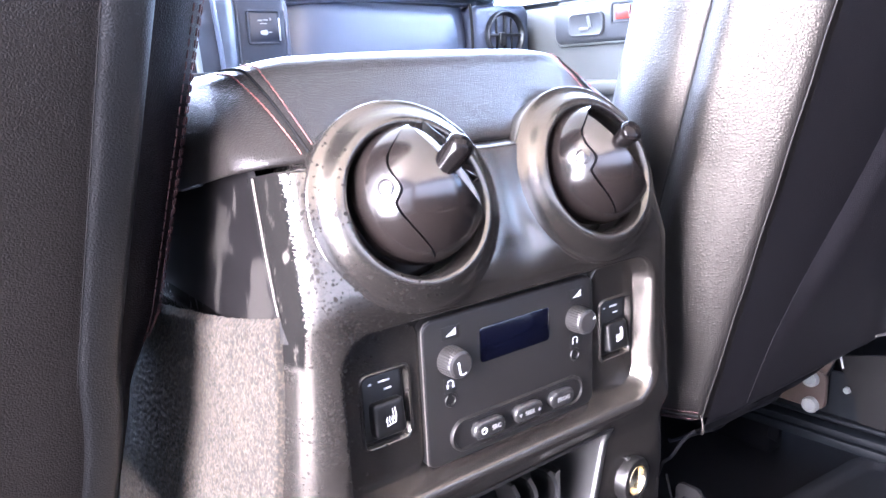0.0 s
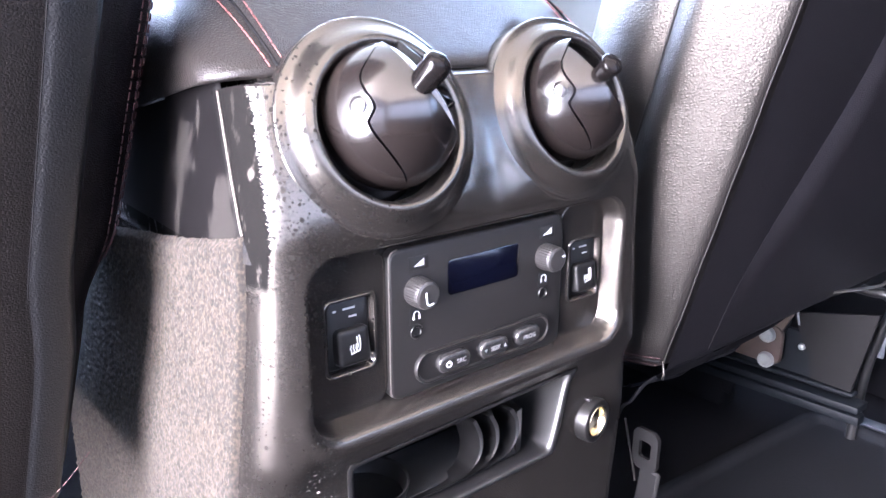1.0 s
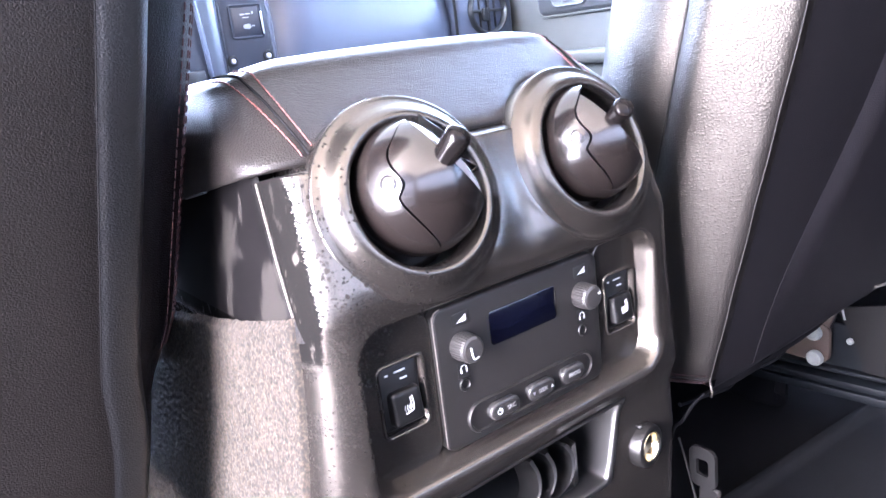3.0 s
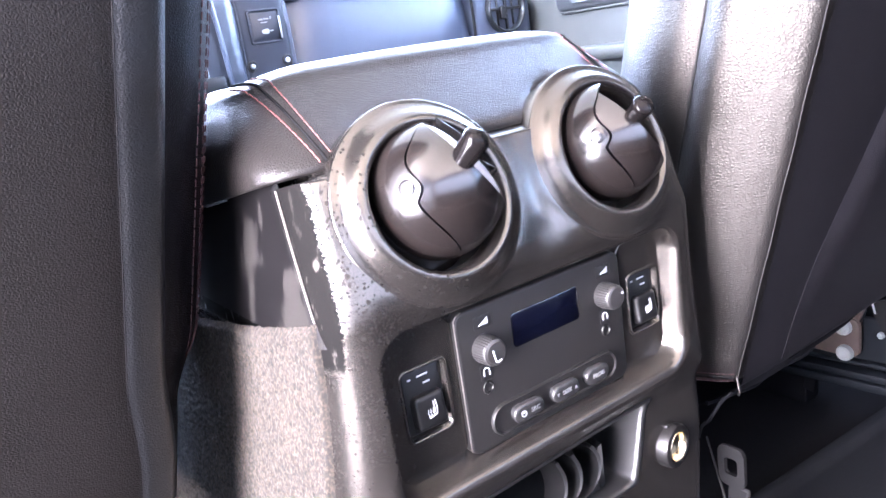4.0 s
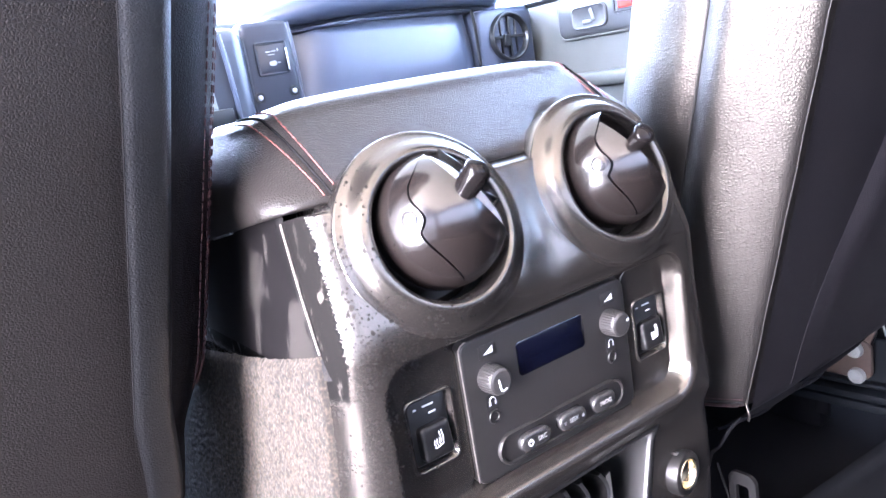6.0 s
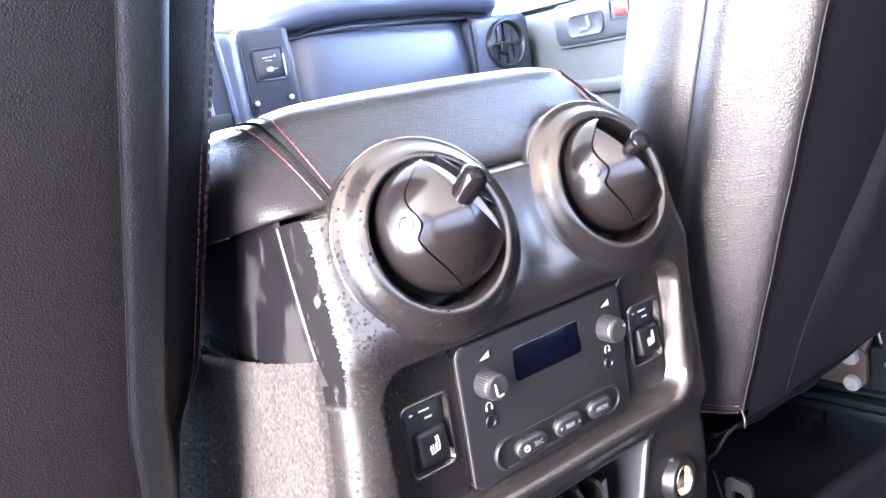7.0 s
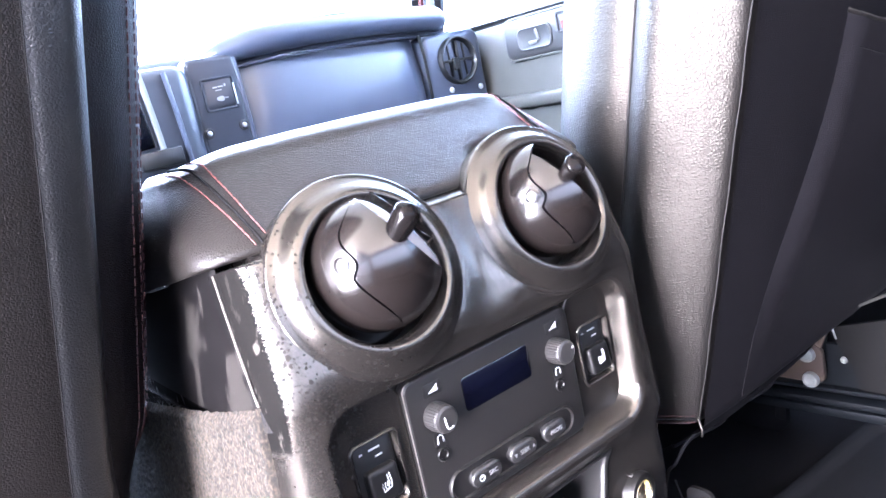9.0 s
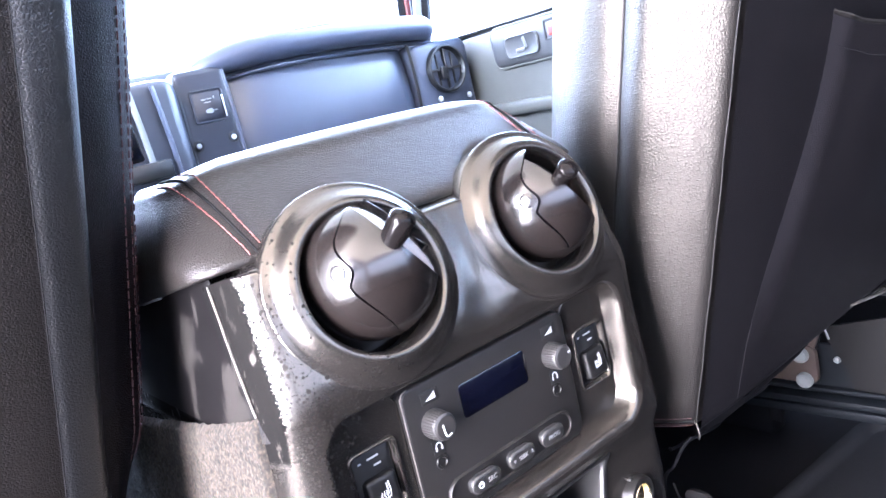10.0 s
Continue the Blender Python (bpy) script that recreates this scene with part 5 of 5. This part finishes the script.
slab("pillar_3", pose(-1.01, 0.10, 0.74), 0.08, 0.12, 1.32, M_DOOR, "grey pillar beside the open door", "pillar", 0.01)
slab("pillar_4", pose(-1.01, -1.36, 0.74), 0.08, 0.14, 1.32, M_DOOR, "grey pillar behind the open door", "pillar", 0.01)
slab("sill", pose(-1.0, -0.62, 0.10), 0.10, 1.40, 0.10, M_BLACK, "black sill of the open rear door", "sill", 0.01)
for name, x in (("pillar_5", 1.0), ("pillar_6", -1.0)):
    ob = part(name, loft([[(x + a, 1.30 - 0.02 + b, 0.74) for a, b in ((-0.04, -0.04), (0.03, -0.04), (0.03, 0.05), (-0.04, 0.05))], [(x + a, 1.20 - 0.02 + b, 1.40) for a, b in ((-0.04, -0.04), (0.03, -0.04), (0.03, 0.05), (-0.04, 0.05))]]), M_BLACK, smooth=False)
    part("paint_edge", tube([(x - 0.012, 1.232, 0.76), (x - 0.012, 1.136, 1.39)], 0.009, 8), M_PAINT, ob, "dark red painted edge")
    tagged(ob, "black windscreen pillar with a dark red edge", "pillar", kind="structure")


def passenger_door():
    top = thing("door_1", (0.98, 0.6, 0.1), "closed passenger door with grey moulded trim", "door", kind="structure")
    part("trim", box(pose(1.005, 0.62, 0.405), 0.09, 1.22, 0.65, 0.012, 3), M_DOOR, top)
    m = Matrix(((0, 0, -1, 0.958), (-1, 0, 0, 0.0), (0, 1, 0, 0.0), (0, 0, 0, 1)))
    part("pull_pod", plate(m @ Matrix.Translation((-0.775, 0.682, 0)), 0.135, 0.044, 0.022, [(0, -0.01), (0, 0.004), (0.004, 0.010), (0.010, 0.012)]), M_PLATE, top, "dark grey switch pod")
    rim = [m @ Matrix.Translation((-0.775, 0.682, 0.0055)) @ Vector((u, v, 0)) for u, v in rrect(0.135, 0.044, 0.022, 6)]
    part("pod_rim", tube(rim + rim[:2], 0.0030, 8), M_DOOR, top, "pale moulded rim round the pod")
    sw = part("switch_plate", plate(m @ Matrix.Translation((-0.812, 0.678, 0.012)), 0.050, 0.025, 0.016, [(0, -0.002), (0, 0.003), (0.003, 0.005), (0.006, 0.003)]), M_PLATE, top, "grey seat switch plate")
    part("seat_symbol", merge(box(m @ Matrix.Translation((-0.816, 0.668, 0.0165)), 0.026, 0.008, 0.004, 0.002, 1), box(m @ Matrix.Translation((-0.801, 0.682, 0.0165)) @ Matrix.Rotation(0.25, 4, "Z"), 0.009, 0.026, 0.004, 0.002, 1)), M_DIM, sw, "pale seat-shaped switch")
    part("lens_frame", plate(m @ Matrix.Translation((-0.715, 0.695, 0.010)), 0.030, 0.022, 0.006, [(0, 0), (0, 0.004), (0.004, 0.004), (0.006, 0.001)]), M_BLACK, top)
    part("warning_lens", plate(m @ Matrix.Translation((-0.712, 0.695, 0.012)), 0.018, 0.013, 0.003, [(0, 0), (0, 0.003), (0.002, 0.004)]), M_RED, top, "red warning lens")
    part("arm_ledge", box(pose(0.945, 0.62, 0.548), 0.05, 1.0, 0.03, 0.012, 3), M_DOOR, top, "moulded ledge")
    part("window_seal", tube([(0.965, 1.22, 0.735), (0.965, 0.02, 0.735)], 0.010, 8), M_BLACK, top, "black window seal")
    part("window_frame", tube(smooth_line([(0.985, 1.20, 0.74), (0.985, 1.17, 0.80), (0.985, 1.10, 1.10), (0.985, 1.05, 1.34)], 5), 0.022, 8), M_BLACK, top, "black window frame")
    return top


passenger_door()
pane = bpy.data.materials.new("window_glass")
pane.use_nodes = True
gl = pane.node_tree.nodes["Principled BSDF"]
gl.inputs["Transmission Weight"].default_value, gl.inputs["Roughness"].default_value, gl.inputs["IOR"].default_value = 1.0, 0.0, 1.05
for name, m, sy, sz in (("window_1", pose(1.01, 0.60, 1.06), 1.16, 0.64), ("window_2", pose(1.02, -0.70, 1.08), 1.22, 0.62)):
    ob = slab(name, m, 0.004, sy, sz, pane, "clear side window glass", "window")
    ob.visible_shadow = False

# floor: step, mat edge, sill strip
M_MAT = material("mat_rubber", (0.0037, 0.0041, 0.0053), 0.7, spec=0.12, grain=0.5, grain_scale=420, vary=0.35, vary_scale=16)


def floor_mat():
    """Moulded mat behind the passenger seat: a sunk field inside a raised rim."""
    rings = []
    for inset, h in ((0.0, 0.0), (0.0, 0.008), (0.003, 0.013), (0.010, 0.014), (0.016, 0.011), (0.020, 0.006), (0.026, 0.005)):
        ring = [(u, v, 0.0605 + h) for u, v in rrect(0.245 - inset, 0.31 - inset, 0.04 - inset, 6)]
        rings.append([(0.445 + u + 0.010 * v, -0.212 + v - 0.07 * u, z) for u, v, z in ring])
    top = part("floor_mat", loft(rings), M_MAT, sharp=50)
    return tagged(top, "black moulded rubber floor mat with raised rim", "floor mat")


floor_mat()
ob = part("mat_strip", box(pose(0.715, -0.12, 0.066, 0, 0, 3), 0.022, 0.40, 0.014, 0.003, 2), material("grey_strip", (0.022, 0.026, 0.031), 0.55, vary=0.35, vary_scale=60))
tagged(ob, "scuffed grey strip along the floor", "floor trim", kind="structure")
ob = part("label_plate", merge(box(pose(0.800, 0.0505, 0.143, -2, 0, 0), 0.005, 0.018, 0.033, 0.002, 1), box(pose(0.800, -0.020, 0.141, -2, 0, 0), 0.005, 0.108, 0.040, 0.002, 1)), M_PRINT)
tagged(ob, "white blank label on the door sill", "label")
slab("sill_right", pose(0.870, -0.20, 0.17), 0.12, 1.2, 0.22, M_FLOOR, "black sill trim of the rear door", "sill", 0.01)
slab("ground", pose(0, 0, -0.52), 400, 400, 0.05, M_GROUND, "pale concrete yard round the car", "ground")

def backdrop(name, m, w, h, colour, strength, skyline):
    """Glowing panel that stands in for plain overexposed distance outside the glass."""
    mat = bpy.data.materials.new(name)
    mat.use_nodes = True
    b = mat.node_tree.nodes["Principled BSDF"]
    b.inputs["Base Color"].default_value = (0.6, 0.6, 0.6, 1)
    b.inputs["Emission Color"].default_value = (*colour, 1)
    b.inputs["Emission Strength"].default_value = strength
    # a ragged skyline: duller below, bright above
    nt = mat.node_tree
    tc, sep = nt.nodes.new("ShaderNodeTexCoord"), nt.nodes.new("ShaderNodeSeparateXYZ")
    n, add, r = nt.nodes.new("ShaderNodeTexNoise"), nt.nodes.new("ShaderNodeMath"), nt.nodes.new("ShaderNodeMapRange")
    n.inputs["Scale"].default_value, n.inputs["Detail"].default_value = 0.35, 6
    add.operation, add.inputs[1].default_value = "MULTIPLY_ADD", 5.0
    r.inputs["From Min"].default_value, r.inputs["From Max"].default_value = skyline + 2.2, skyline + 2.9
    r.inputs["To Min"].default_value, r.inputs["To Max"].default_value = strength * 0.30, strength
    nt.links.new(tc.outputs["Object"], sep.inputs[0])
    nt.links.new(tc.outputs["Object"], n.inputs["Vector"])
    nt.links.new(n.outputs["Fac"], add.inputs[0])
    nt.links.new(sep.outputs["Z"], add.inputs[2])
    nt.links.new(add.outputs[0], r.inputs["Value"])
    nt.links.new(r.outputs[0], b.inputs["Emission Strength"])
    ob = part(name, box(m, w, 0.1, h), mat, smooth=False)
    return tagged(ob, "glowing panel standing in for bright hazy distance outside the car", "backdrop", kind="structure")


# glowing panels; the unseen rear one and the blue side one also feed reflections
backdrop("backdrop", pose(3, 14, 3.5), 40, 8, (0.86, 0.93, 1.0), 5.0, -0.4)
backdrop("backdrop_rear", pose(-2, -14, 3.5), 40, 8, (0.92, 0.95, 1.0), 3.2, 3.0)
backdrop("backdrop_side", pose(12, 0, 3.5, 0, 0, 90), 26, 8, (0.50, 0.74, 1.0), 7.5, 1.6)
